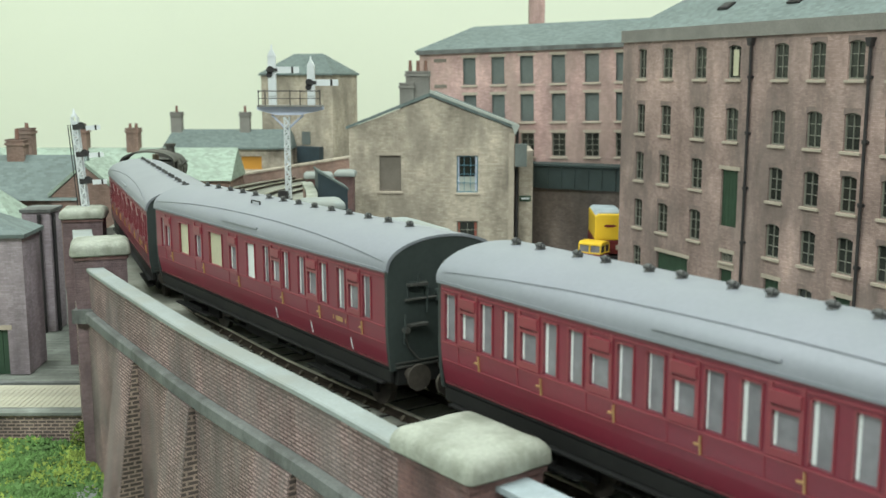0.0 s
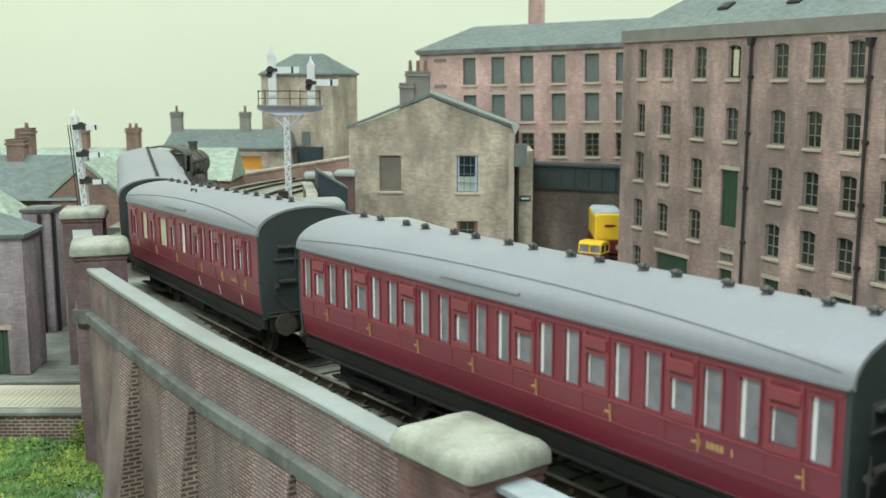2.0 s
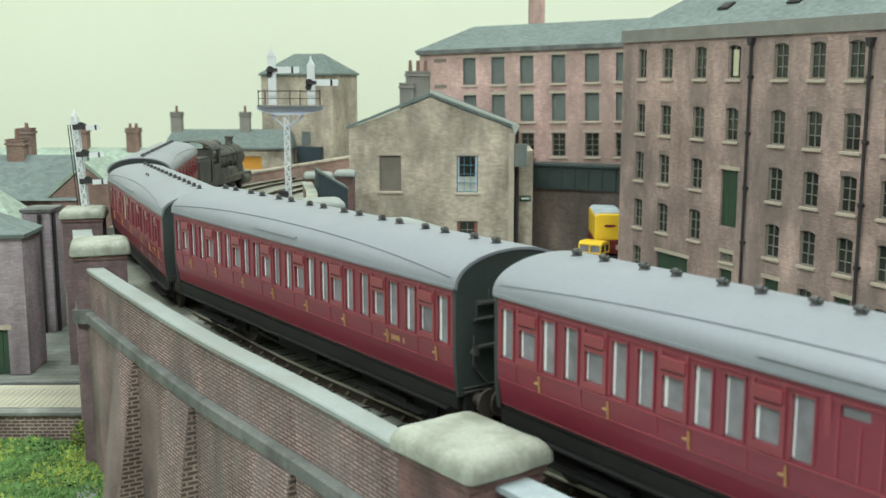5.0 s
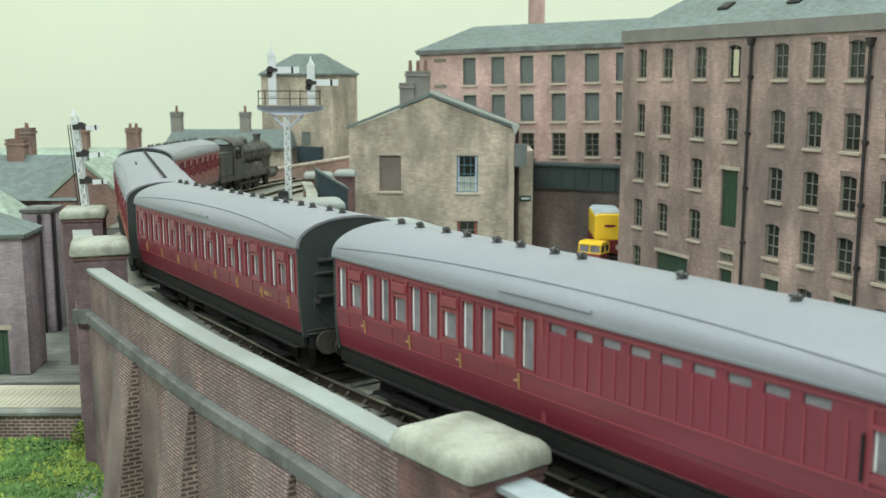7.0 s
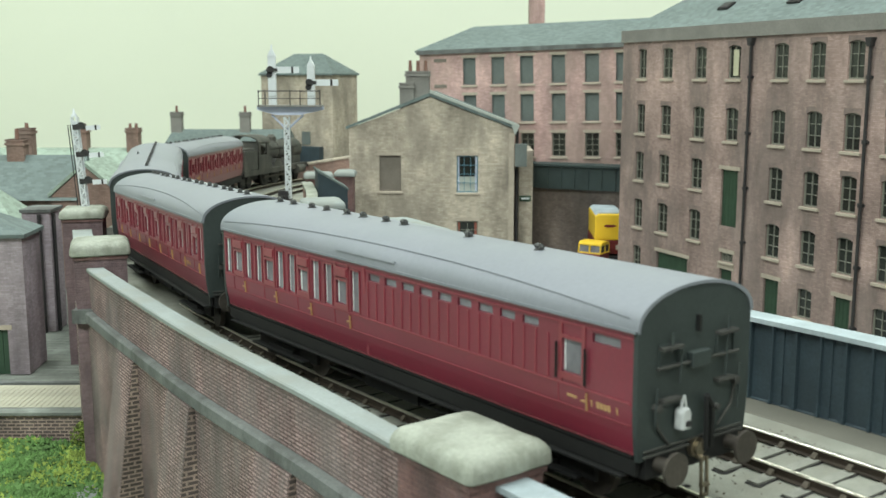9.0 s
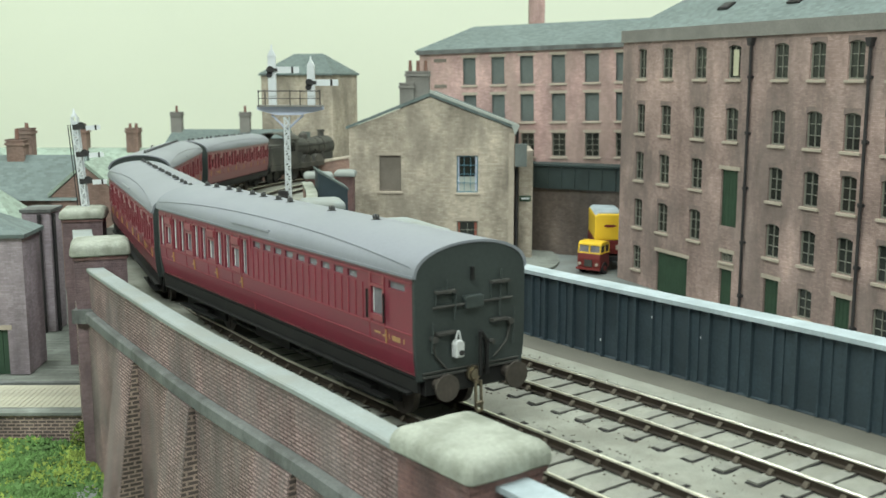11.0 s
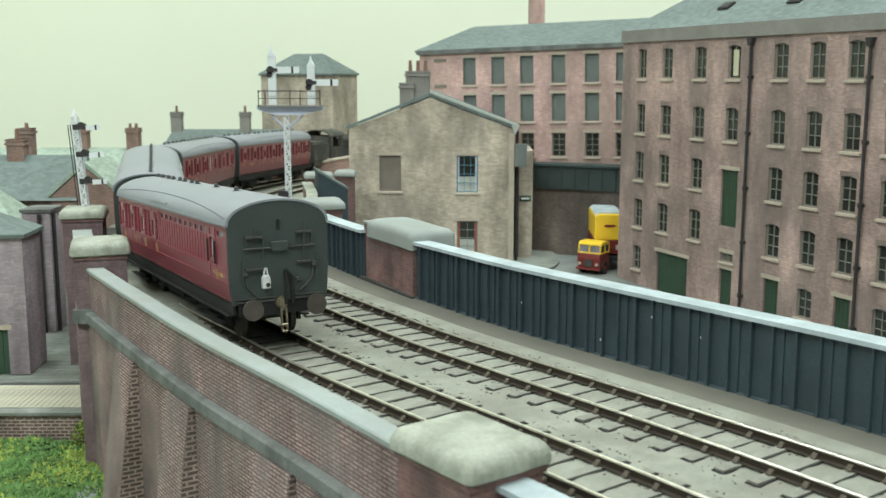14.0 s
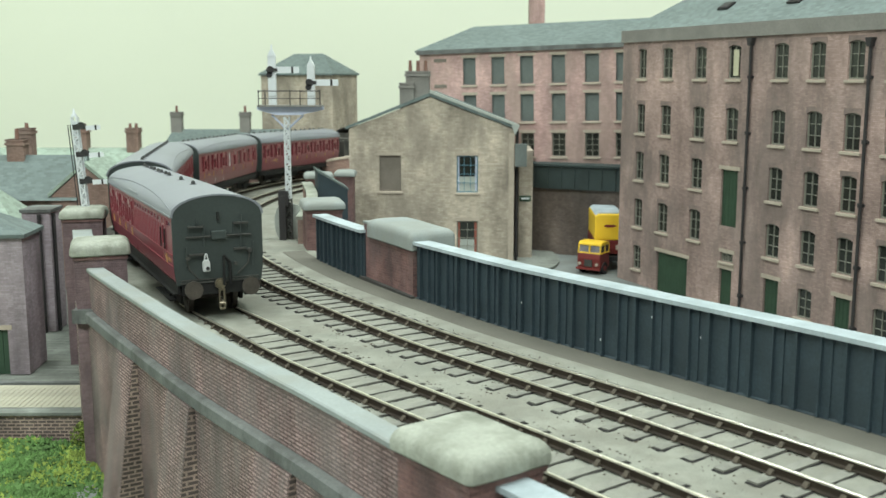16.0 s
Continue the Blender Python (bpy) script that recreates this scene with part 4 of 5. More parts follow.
def signal_arm(parent, x, y, z, length):
    a = part("signal_arm", G().box(x, x + length, y - 0.9, y - 0.4, z - 1.9, z + 1.9), M_WHITE, parent, "white signal arm with black band")
    part("black_band", G().box(x + length * 0.66, x + length * 0.66 + 1.3, y - 1.0, y - 0.38, z - 1.95, z + 1.95), M_PIPE, a)
    part("spectacle", G().cyl((x - 3.4, z), 2.3, y - 1.2, y - 0.2, "y", 14).cyl((x - 4.0, z - 2.8), 1.8, y - 1.2, y - 0.2, "y", 12).box(x - 4, x + 1, y - 1.1, y - 0.3, z - 1, z + 1).box(x - 4.6, x - 2.2, y, y + 3, z - 2.5, z + 1), M_PIPE, a, "black spectacle plate and lamp")
    return a


sg = thing("bracket_signal", -95, 636, -8.6, 0, "white lattice bracket signal with two posts and arms", "railway signal")
part("mast", lattice(G(), 0, 0, 28, 78, 3.0, step=3.1), M_WHITE, sg)
part("mast_foot", lattice(G(), 0, 0, 0, 28, 3.4, step=3.1), M_DUST, sg, "weathered dark lower mast")
part("weight_box", G().box(-5.5, -1.5, -5, -1, 2, 30).box(-6, 0, -4, 3, 24, 33), M_PIPE, sg)
part("platform", G().box(-17, 22, -6, 6, 84.1, 85), M_GREYT, sg, "planked platform")
part("bracket", G().prism([(-17.5, 84.1), (22.5, 84.1), (22.5, 82.2), (8, 79), (-6, 79), (-17.5, 82.2)], "y", -2.4, 2.4), M_LILAC, sg, "bluish white bracket beam")
part("brace", G().rod((0, 0, 70), (-9, 0, 79), .7).rod((0, 0, 70), (10, 0, 79), .7), M_LILAC, sg)
part("doll_post", G().box(-10.5, -6.0, -2, 2, 84, 114).prism([(-10.8, 114), (-5.7, 114), (-8.25, 119)], "y", -2.3, 2.3).cyl((-8.25, 0), .5, 118, 121), M_WHITE, sg)
part("doll_post", G().box(13, 17.4, -2, 2, 84, 108).prism([(12.7, 108), (17.7, 108), (15.2, 113)], "y", -2.3, 2.3).cyl((15.2, 0), .5, 112, 114), M_WHITE, sg)
rl = G()
for x in (-16, -12, 3, 9, 21):
    rl.rod((x, -5.5, 84), (x, -5.5, 94), 0.35)
rl.rod((-16, -5.5, 93.5), (21, -5.5, 93.5), 0.3).rod((-16, -5.5, 89), (21, -5.5, 89), 0.2)
part("handrail", rl, M_PIPE, sg, "thin black handrail")
part("base_slab", G().box(-24, 20, -12, 12, 0, 1.6), M_CAP, sg, "pale stone base slab")
part("curved_screen", G().prism([(-7, 1.6), (6.5, 1.6), (6.5, 23), (-2, 25), (-5, 24.5), (-8, 21.5), (-9.6, 16), (-9.6, 10), (-8.6, 5)], "y", 3, 5), M_VERGE, sg, "pale curved screen")
signal_arm(sg, -5.6, -1.5, 106, 14)
signal_arm(sg, 17.8, -1.5, 98.5, 14)

s2 = thing("lattice_signal", -200, 577, 21.6, 0, "white lattice signal post with three short arms on a pier", "railway signal", ry=-4)
part("mast", lattice(G(), 0, 0, 0, 50, 2.9, step=3.0), M_WHITE, s2)
part("ladder", G().rod((-3.0, 0.5, 0), (-3.0, 0.5, 46), .3).rod((-4.4, 0.5, 0), (-4.4, 0.5, 46), .3), M_PIPE, s2)
part("finial", G().cyl((0, 0), 1.6, 50, 51.5, k=10).cyl((0, 0), 1.0, 51.5, 54.5, k=10, r2=.4), M_WHITE, s2, smooth=True)
for z in (43.5, 28.5, 13.5):
    a = part("signal_arm", G().box(6, 14, -1.4, -0.9, z - 1.3, z + 1.3), M_WHITE, s2, "small white arm with black band")
    part("black_band", G().box(11, 12, -1.5, -0.85, z - 1.35, z + 1.35), M_PIPE, a)
    part("spectacle", G().box(-1, 5.5, -2, 1, z - 0.5, z + 2.4).cyl((3.5, z + 1.5), 2.1, -1.6, -0.6, "y", 12), M_PIPE, a, "black spectacle and lamp")

# ---- lorry ----
lo = thing("delivery_lorry", 122, 838, STREET, -34, "yellow and maroon articulated delivery lorry with a tall yellow container", "lorry")
cab = part("cab", G().prism([(-6, 5), (12, 5), (12, 17.5), (-5.6, 17.5), (-6.6, 13)], "x", -10.2, 10.2), M_LRED, lo, bev=1.0)
top = G().prism([(-5.6, 17), (12, 17), (12, 18), (-5.6, 18)], "x", -10.4, 10.4).prism([(-4.6, 23.6), (12.2, 23.6), (11.5, 25.6), (8, 26.6), (-1.5, 26.6), (-4.2, 25.2)], "x", -10.2, 10.2)
for x in (-10.2, -0.55, 9.1):
    top.prism([(-5.6, 18), (-4.4, 18), (-3.4, 23.8), (-4.6, 23.8)], "x", x, x + 1.1)
for x in (-10.2, 9.4):
    for y in (2.6, 10.5):
        top.box(x, x + 0.8, y, y + 1.5, 18, 23.8)
part("cab_top", top, M_YELLOW, lo, "yellow cab top with slim pillars", bev=0.4)
part("cab_rear", G().box(-9.8, 9.8, 11, 12, 17.5, 24), M_YELLOW, lo)
for x in (-4.9, 4.9):
    part("windscreen", G().prism([(-4.6, 18), (-4.3, 18), (-3.4, 23.6), (-3.7, 23.6)], "x", x - 4.2, x + 4.2), M_PANE, lo)
for x in (-9.7, 9.7):
    part("side_window", G().box(x - 0.15, x + 0.15, -4, 11, 18, 23.6), M_GLASS, lo)
part("grille", G().box(-3.4, 3.4, -7.0, -5.8, 6.5, 12), M_DUST, lo)
part("bumper", G().box(-10.8, 10.8, -8.0, -6.0, 3.8, 5.6), M_LRED, lo, bev=.3)
for x in (-7.6, 7.6):
    part("headlight", G().cyl((x, 8.6), 1.3, -7.4, -5.8, "y", 12), M_SILL, lo)
for x in (-9.2, 9.2):
    w = part("wheel", G().cyl((2, 5.0), 5.0, x - 1.8, x + 1.8, "x", 20), M_TYRE, lo, smooth=True)
    part("hub", G().cyl((2, 5.0), 2.2, x - 2.1, x + 2.1, "x", 14), M_LRED, w)
rear = mpose(0, 0, 0, 0, 0, 34) @ mpose(16.5, 14, 0, 0, 0, -3)
part("chassis", G().box(-7, 7, -4, 62, 8, 12), M_TYRE, lo, at=rear)
part("trailer_bed", G().box(-12.6, 12.6, 0, 62, 13.5, 25), M_LRED, lo, "maroon trailer body side", bev=.4, at=rear)
part("container", G().prism([(-12.6, 25), (12.6, 25), (12.6, 45), (9, 47), (-9, 47), (-12.6, 45)], "y", 0, 60), M_YELLOW, lo, "tall yellow container", bev=1.0, at=rear)
part("container_roof", G().prism([(-12.0, 45.6), (12.0, 45.6), (9, 47.6), (-9, 47.6)], "y", 3, 60), M_GTOP, lo, "pale container roof", at=rear)
part("container_mark", G().prism([(-5.5, 37), (-3, 36), (3, 36), (5.5, 37), (3, 38.2), (-3, 38.2)], "y", -0.3, 0.1), M_LRED, lo, at=rear)
part("bed_mark", G().box(5, 8, -0.3, 0.2, 17, 21), M_SILL, lo, at=rear)
for x in (-10, 10):
    for y in (6, 48):
        w = part("wheel", G().cyl((y, 5.4), 5.4, x - 2, x + 2, "x", 20), M_TYRE, lo, smooth=True, at=rear)
        part("hub", G().cyl((y, 5.4), 2.4, x - 2.3, x + 2.3, "x", 14), M_LRED, w)

# ---- grass bank ----
rng = random.Random(11)
gl = G()
nx, ny = 34, 30
pts = [[(-330 + 10 * i if i < nx - 1 else -112, 260 + 7.4 * j, LOW + 1.0) for i in range(nx)] for j in range(ny)]
pts = [[(x if x < -150 else -150 + (x + 150) * 0.9, y, LOW + 1.6 + 3 * noise.noise(Vector((x * .03, y * .03, 2)))) for x, y, z in r] for r in pts]
gl.rows(pts, closed=False, caps=False)
solid("grass", gl, M_GRASS, "green scatter grass bank below the viaduct", "grass", kind="stuff", smooth=True)
tuft = [G(), G()]
for i in range(12500):
    x, y = rng.uniform(-262, -118), rng.uniform(318, 474)
    if x > -118 - (y - 340) * 0.27:
        continue
    h = noise.noise(Vector((x * .03, y * .03, 2)))
    z = LOW + 1.9 + 3 * h + (1.2 if y > 462 else 0) * rng.random()
    r = rng.uniform(0.35, 1.05) * (1.9 if rng.random() < .15 else 1)
    gg = tuft[0] if noise.noise(Vector((x * .04, y * .04, 9))) + rng.uniform(-.4, .4) < 0.0 else tuft[1]
    n = len(gg.v)
    a = rng.uniform(0, 6)
    for k in range(5):
        rr = r * rng.uniform(.5, 1.3)
        gg.v.append((x + rr * math.cos(a + k * 1.257), y + rr * math.sin(a + k * 1.257), z + rng.uniform(-.8, .5) * r))
    gg.v.append((x + rng.uniform(-.4, .4) * r, y, z + r * rng.uniform(.7, 1.6)))
    gg.f += [(n + k, n + (k + 1) % 5, n + 5) for k in range(5)]
solid("grass_tufts", tuft[0], M_GRASS, "clumps of dark green foam foliage", "grass", kind="stuff")
solid("foliage_tufts", tuft[1], M_GRASSY, "clumps of yellow-green foam foliage", "foliage", kind="stuff")
bush = G()
for i in range(420):
    a, b, d = rng.uniform(0, 6.28), rng.uniform(0, 1.5), rng.random() ** .4
    c = Vector((-170 + 7 * d * math.cos(a) * math.cos(b), 470 + 5 * d * math.sin(a) * math.cos(b), LOW + 3 + 10 * d * math.sin(b)))
    n, r = len(bush.v), rng.uniform(.5, 1.2)
    for k in range(4):
        bush.v.append(tuple(c + Vector((rng.uniform(-r, r), rng.uniform(-r, r), rng.uniform(-r, r)))))
    bush.f += [(n, n + 1, n + 2), (n, n + 2, n + 3)]
solid("bush", bush, M_GRASSY, "small yellow-green foam bush against the brick wall", "bush", kind="stuff")

# ---- the train ----
TURNING, RODS = [], []        # wheels with their place and radius; rods
CL, CW = 183.0, 18.0          # coach length, half width
ZB, ZW, ZT, ZE = 15.6, 27.2, 38.8, 42.4   # side bottom, waist, window head, eaves


def tuck(g):
    """The turn-under of the sides."""
    g.v = [(x - math.copysign(1.5 * max(0, (27.5 - z) / 12) ** 2, x) if abs(x) > 8 else x, y, z) for x, y, z in g.v]
    return g


def side_pieces(kind):
    """Openings of one side, counted from the leading end: (centre, width, z0, z1, sort)."""
    o = []
    def compartment(c, w=24):
        o.extend([(c - 7.3, 4.4, ZW + .4, ZT + .6, "q"), (c, 5.6, ZW + 1.7, 35.6, "d"), (c + 7.3, 4.4, ZW + .4, ZT + .6, "q")])
    if kind == "third":
        for i in range(8):
            compartment(CL / 8 * (i + .5))
    elif kind == "composite":
        o.extend([(8, 3.4, ZW, ZT, "q"), (14, 5, ZW + 0.6, 36.0, "d"), (32, 10, ZW, ZT, "b"), (47, 6, ZW + .6, 36.0, "d"), (64, 12, ZW, ZT, "b"), (80, 6, ZW + .6, 36.0, "d"), (95, 7, ZW, ZT, "w")])
        for i in range(3):
            compartment(115 + 25.5 * i)
    else:
        for i in range(4):
            compartment(11 + 22 * i)
        for i in range(9):
            o.append((94 + 8.0 * i, 5.4, 37.8, 39.8, "t"))
        o.append((181.5, 8, 37.8, 39.8, "t"))
        o.append((171.5, 6.0, 29.5, 37.0, "d"))
    return o


def coach(kind, label, CL=CL):
    c = thing("coach", 0, 0, 0, 0, label, "railway coach", "coaches of the train")
    half = CL / 2
    o = side_pieces(kind)
    for sx in (-1, 1):
        holes = [(half - p - w / 2, half - p + w / 2, a, b) for p, w, a, b, k in o]
        zs = G()
        raw = G().wall(-half, half, ZB, ZE, 0, 1.0, holes + [(-999, -998, z, z + .01) for z in (17, 20, 23, 25)])
        zs.v = [(sx * (CW - y), x, z) for x, y, z in raw.v]
        zs.f = raw.f
        side = part("body_side", tuck(zs), M_MAROON, c, "glossy maroon panelled side")
        # raised mouldings, with their highlight painted as a lighter maroon
        md = G()
        for z, t in ((ZW - 0.3, .45), (22.2, .28), (40.5, .3), (ZB + .35, .25)):
            md.box(sx * CW - .25 * 0 + (0 if sx > 0 else -.28), sx * CW + (.28 if sx > 0 else 0), -half + .4, half - .4, z - t / 2, z + t / 2)
        for p, w, a, b, k in o:
            y = half - p
            e0, e1 = (sx * CW, sx * (CW + .3)) if sx > 0 else (sx * (CW + .3), sx * CW)
            if k in "qbw":
                part("window_frame", G().box(e0, e1, y - w / 2 - .4, y - w / 2, a, b + .4).box(e0, e1, y + w / 2, y + w / 2 + .4, a, b + .4).box(e0, e1, y - w / 2 - .4, y + w / 2 + .4, b, b + .4), M_BONNET, side)
            if k == "d":
                part("door_frame", G().box(e0, e1, y - w / 2 - 1.0, y - w / 2, ZW, 40.8).box(e0, e1, y + w / 2, y + w / 2 + 1.0, ZW, 40.8).box(e0, e1, y - w / 2, y + w / 2, b, b + .8).box(e0, e1, y - w / 2, y + w / 2, a - 1.5, a), M_BONNET, side)
        for p in sorted({(round(p, 2), w) for p, w, a, b, k in o if k == "d"}):
            y = half - p[0]
            for d in (-p[1] / 2 - 1.25, p[1] / 2 + 1.25):
                md.box(*((sx * CW, sx * (CW + .22)) if sx > 0 else (sx * (CW + .22), sx * CW)), y + d - .13, y + d + .13, 22.3, ZW - .5)
        if kind == "brake":
            for i in range(20):
                y = half - 91 - i * 4.05
                md.box(*((sx * CW, sx * (CW + .25)) if sx > 0 else (sx * (CW + .25), sx * CW)), y - .2, y + .2, ZW, 37.3)
            md.box(*((sx * CW, sx * (CW + .4)) if sx > 0 else (sx * (CW + .4), sx * CW)), half - 89.6, half - 88.4, 16, 41)
        part("moulding", tuck(md), M_BEADLIT, side)
        dl = G()
        for p, w, a, b, k in o:
            if k == "d":
                y = half - p
                for d in (-w / 2 - 1.1, w / 2 + 1.1):
                    dl.box(*((sx * CW, sx * (CW + .06)) if sx > 0 else (sx * (CW + .06), sx * CW)), y + d - .12, y + d + .12, ZB + .4, ZW)
        part("door_gap", tuck(dl), M_BLACK, side)
        for p, w, a, b, k in o:
            y = half - p
            # right-hand panes get the darker glazing, painting them as unlit
            part("pane", G().box(*sorted((sx * (CW - .9), sx * (CW - .6))), y - w / 2, y + w / 2, a, b), {"w": M_WHITEP}.get(k, M_SHADEPANE) if sx > 0 else {"w": M_WHITEP, "b": M_CREAMP}.get(k, M_PANE), side)
            if k in "qd" and w > 3 and b - a > 3 and sx < 0:
                part("curtain", G().box(*sorted((sx * (CW - .62), sx * (CW - .57))), y + w / 2 - .45 - .25 * (int(p * 3.1) % 3), y + w / 2 - .05, a + .3, b - .2), M_WHITEP, side)
            if k == "d" and a < 29:
                part("door_vent", G().box(*sorted((sx * CW, sx * (CW + .7))), y - w / 2 - .5, y + w / 2 + .5, 36.9, 39.5), M_BONNET, side, "raised red door ventilator", bev=.2)
            if k == "d":
                h = G().box(*sorted((sx * (CW - .05), sx * (CW + .55))), y - w / 2 - 1.75, y - w / 2 - 1.55, 22.4, 26.2).box(*sorted((sx * (CW - .05), sx * (CW + .6))), y - w / 2 - 1.4, y - w / 2 - .2, 24.2, 24.55)
                part("door_handle", tuck(h), M_GOLD, side, "small gold handle and grab rail")
        if kind != "brake":
            yy = -half + 22
        else:
            yy = -half + 4
        nb = G()
        for i, w in enumerate((.35, 0, .8, .8, .8, .8, 0, .35)):
            if w:
                nb.box(*sorted((sx * (CW - .05), sx * (CW + .12))), yy + i * 1.05, yy + i * 1.05 + w, 23.7, 25.1)
        part("number_bars", tuck(nb), M_GOLD, side, "small gold painted number bars")
        if kind == "brake":
            gr = G()
            for d in (-4.4, 4.4):
                gr.rod((sx * (CW + .7), half - 171.5 + d, 28), (sx * (CW + .7), half - 171.5 + d, 36), .3)
            part("grab_rail", gr, M_BLACK, side)
            part("waist_label", tuck(G().box(*sorted((sx * (CW - .05), sx * (CW + .1))), half - 173, half - 170, 24.3, 24.9)), M_GOLD, side)
        if kind == "composite":
            wb = G()
            for d in (20, 45, 70):
                wb.box(*sorted((sx * (CW - .2), sx * (CW + .12))), -half + d, -half + d + .5, 16.5, 20)
            part("painted_dash", tuck(wb), M_WHITE, side)
    # ends
    def end_outline(inset=0.0):
        pts = [(-CW + 1.0, ZB - 1), (CW - 1.0, ZB - 1), (CW - .3, 20), (CW - inset, 26), (CW - inset, ZE)]
        pts += [(math.cos(u) * (CW - inset), ZE + math.sin(u) ** .9 * (7.9 - inset)) for u in [math.pi * i / 18 for i in range(1, 18)]]
        return pts + [(-CW + inset, ZE), (-CW + inset, 26), (-CW + .3, 20)]
    for d in (-1, 1):
        y0, y1 = sorted((d * half, d * (half + 1.2)))
        e = part("end_panel", G().prism(end_outline(), "y", y0, y1), M_END, c, "black coach end")
        yo = d * (half + 1.2)
        def eb(x0, x1, z0, z1, t=.8):
            return G().box(x0, x1, *sorted((yo - d * .2, yo + d * t)), z0, z1)
        part("end_pipe", G().rod((-13, yo + d * .9, 33.9), (13, yo + d * .9, 33.9), .4), M_DUST, e)
        part("pipe_box", eb(-3, 3, 32.6, 36, 1.8), M_END, e, bev=.3)
        for x0, x1, z in ((-12, -6, 37.6), (6, 12, 38.4), (-12, -6, 26.5), (6, 11, 28)):
            part("end_step", eb(x0, x1, z, z + .7, 1.8), M_DUST, e)
        part("headstock_edge", eb(-CW + 2.2, CW - 2.2, 16.4, 16.8, .5), M_DUST, e)
        part("headstock_edge", eb(-CW + 2.2, CW - 2.2, 15.3, 15.8, .7), M_DUST, e)
        part("vacuum_pipe", G().rod((4, yo + d * 1.5, 14), (4, yo + d * 1.5, 23), .7).rod((4, yo + d * 1.5, 23), (1.5, yo + d * 2, 26), .7).rod((1.5, yo + d * 2, 26), (1.2, yo + d * 2.4, 14), .55), M_BLACK, e, smooth=True)
        for x, za, zb in ((-13.5, 22, 30), (13.2, 21, 31), (-9, 37, 41), (9, 38, 42), (-6.2, 30, 37), (8.6, 29, 38)):
            part("end_handrail", G().rod((x, yo + d * 1.1, za), (x + .4, yo + d * 1.1, zb), .28), M_END, e)
        for x in (-8.8, 9.2):
            part("step_bracket", G().wall(x - 3.1, x + 3.1, 33.6, 38.6, *sorted((yo - d * .1, yo + d * .5)), [(x - 2.6, x + 2.6, 34.2, 38)]), M_END, e)
        part("lamp_iron", G().box(-.4, .4, *sorted((yo, yo + d * 1)), 40, 43.5), M_BLACK, e)
        part("conduit", G().rod((-13.2, yo + d * .6, 26), (-12, yo + d * .6, 21), .3).rod((-12, yo + d * .6, 21), (-8.5, yo + d * .6, 17), .3).rod((12.8, yo + d * .6, 28), (11.5, yo + d * .6, 22), .3).rod((11.5, yo + d * .6, 22), (7, yo + d * .6, 18), .3), M_DUST, e)
        part("end_valve", G().cyl((-12.6, 25.6), .9, *sorted((yo, yo + d * 1.6)), "y", 10).cyl((12.4, 27.4), .9, *sorted((yo, yo + d * 1.6)), "y", 10).cyl((6.5, 22.4), .7, *sorted((yo, yo + d * 1.4)), "y", 10), M_DUST, e, smooth=True)
        bb = part("buffer_beam", G().box(-15, 15, *sorted((d * (half - 1), d * (half + 1.4))), 10.5, 15), M_BLACK, c)
        for x in (-11.4, 11.4):
            part("buffer", G().cyl((x, 13.4), 1.6, *sorted((yo, yo + d * 4.6)), "y", 12).cyl((x, 13.4), 3.6, *sorted((yo + d * 4.6, yo + d * 5.4)), "y", 24), M_BUFF, bb, "steel buffer with round head", smooth=True)
        part("coupling_hook", G().cyl((0, 14.6), 1.5, *sorted((yo + d * 1.4, yo + d * 2.2)), "y", 12).cyl((0, 14.6), 2.2, *sorted((yo, yo + d * 1.4)), "y", 12), M_BRASS, bb, smooth=True)
        part("coupling", G().rod((0, yo, 13), (0, yo + d * 3, 12.6), .7).rod((-.9, yo + d * 3, 13), (-.9, yo + d * 3.4, 5), .45).rod((.9, yo + d * 3, 13), (.9, yo + d * 3.4, 5), .45).rod((-1.2, yo + d * 3.4, 7), (1.2, yo + d * 3.4, 7), .6).rod((-1, yo + d * 3.4, 4.8), (1, yo + d * 3.4, 4.8), .5), M_BRASS, bb, "hanging screw coupling")
    if kind == "brake":
        yo = -half - 1.2
        lamp = part("tail_lamp", G().prism([(-6.9, 20.0), (-4.1, 20.0), (-4.1, 23.7), (-4.7, 24.7), (-6.3, 24.7), (-6.9, 23.7)], "y", yo - 2.8, yo - .3), M_LAMPW, c, "small white tail lamp", bev=.4)
        part("lamp_handle", G().rod((-6.3, yo - 1.7, 24.3), (-5.8, yo - 1.7, 27), .3).rod((-4.7, yo - 1.7, 24.3), (-5.2, yo - 1.7, 27), .3).rod((-5.8, yo - 1.7, 27), (-5.2, yo - 1.7, 27), .3), M_LAMPW, lamp)
        part("lens", G().cyl((-5.2, 21.4), .75, yo - 3.1, yo - 2.7, "y", 14), M_PIPE, lamp, "dark round lens")
    # roof
    arc = [(math.cos(u) * (CW + .5), ZE + math.sin(u) ** .9 * 8.3) for u in [math.pi * i / 24 for i in range(25)]]
    arc2 = [(x * .96, z - .7) for x, z in reversed(arc)]
    roof = part("roof", G().prism(arc + arc2, "y", -half - 1.5, half + 1.5), M_ROOF, c, "smooth grey arched roof", smooth=True)
    part("gutter", G().box(-CW - .7, -CW + .2, -half - 1, half + 1, ZE - .5, ZE + .2).box(CW - .2, CW + .7, -half - 1, half + 1, ZE - .5, ZE + .2), M_ROOF, roof)
    for sx in (-1, 1):
        st = []
        for i in range(25):
            t = i / 24 * 2 - 1
            u = 0.24 + 0.40 * (1 - abs(t) ** 2.2)
            y = t * (half - 1)
            st.append([(sx * (math.cos(u) * (CW + .5 + a)), y, ZE + math.sin(u) ** .9 * (8.3 + a) + b) for a, b in ((-.1, -.15), (.18, -.15), (.18, .15), (-.1, .15))])
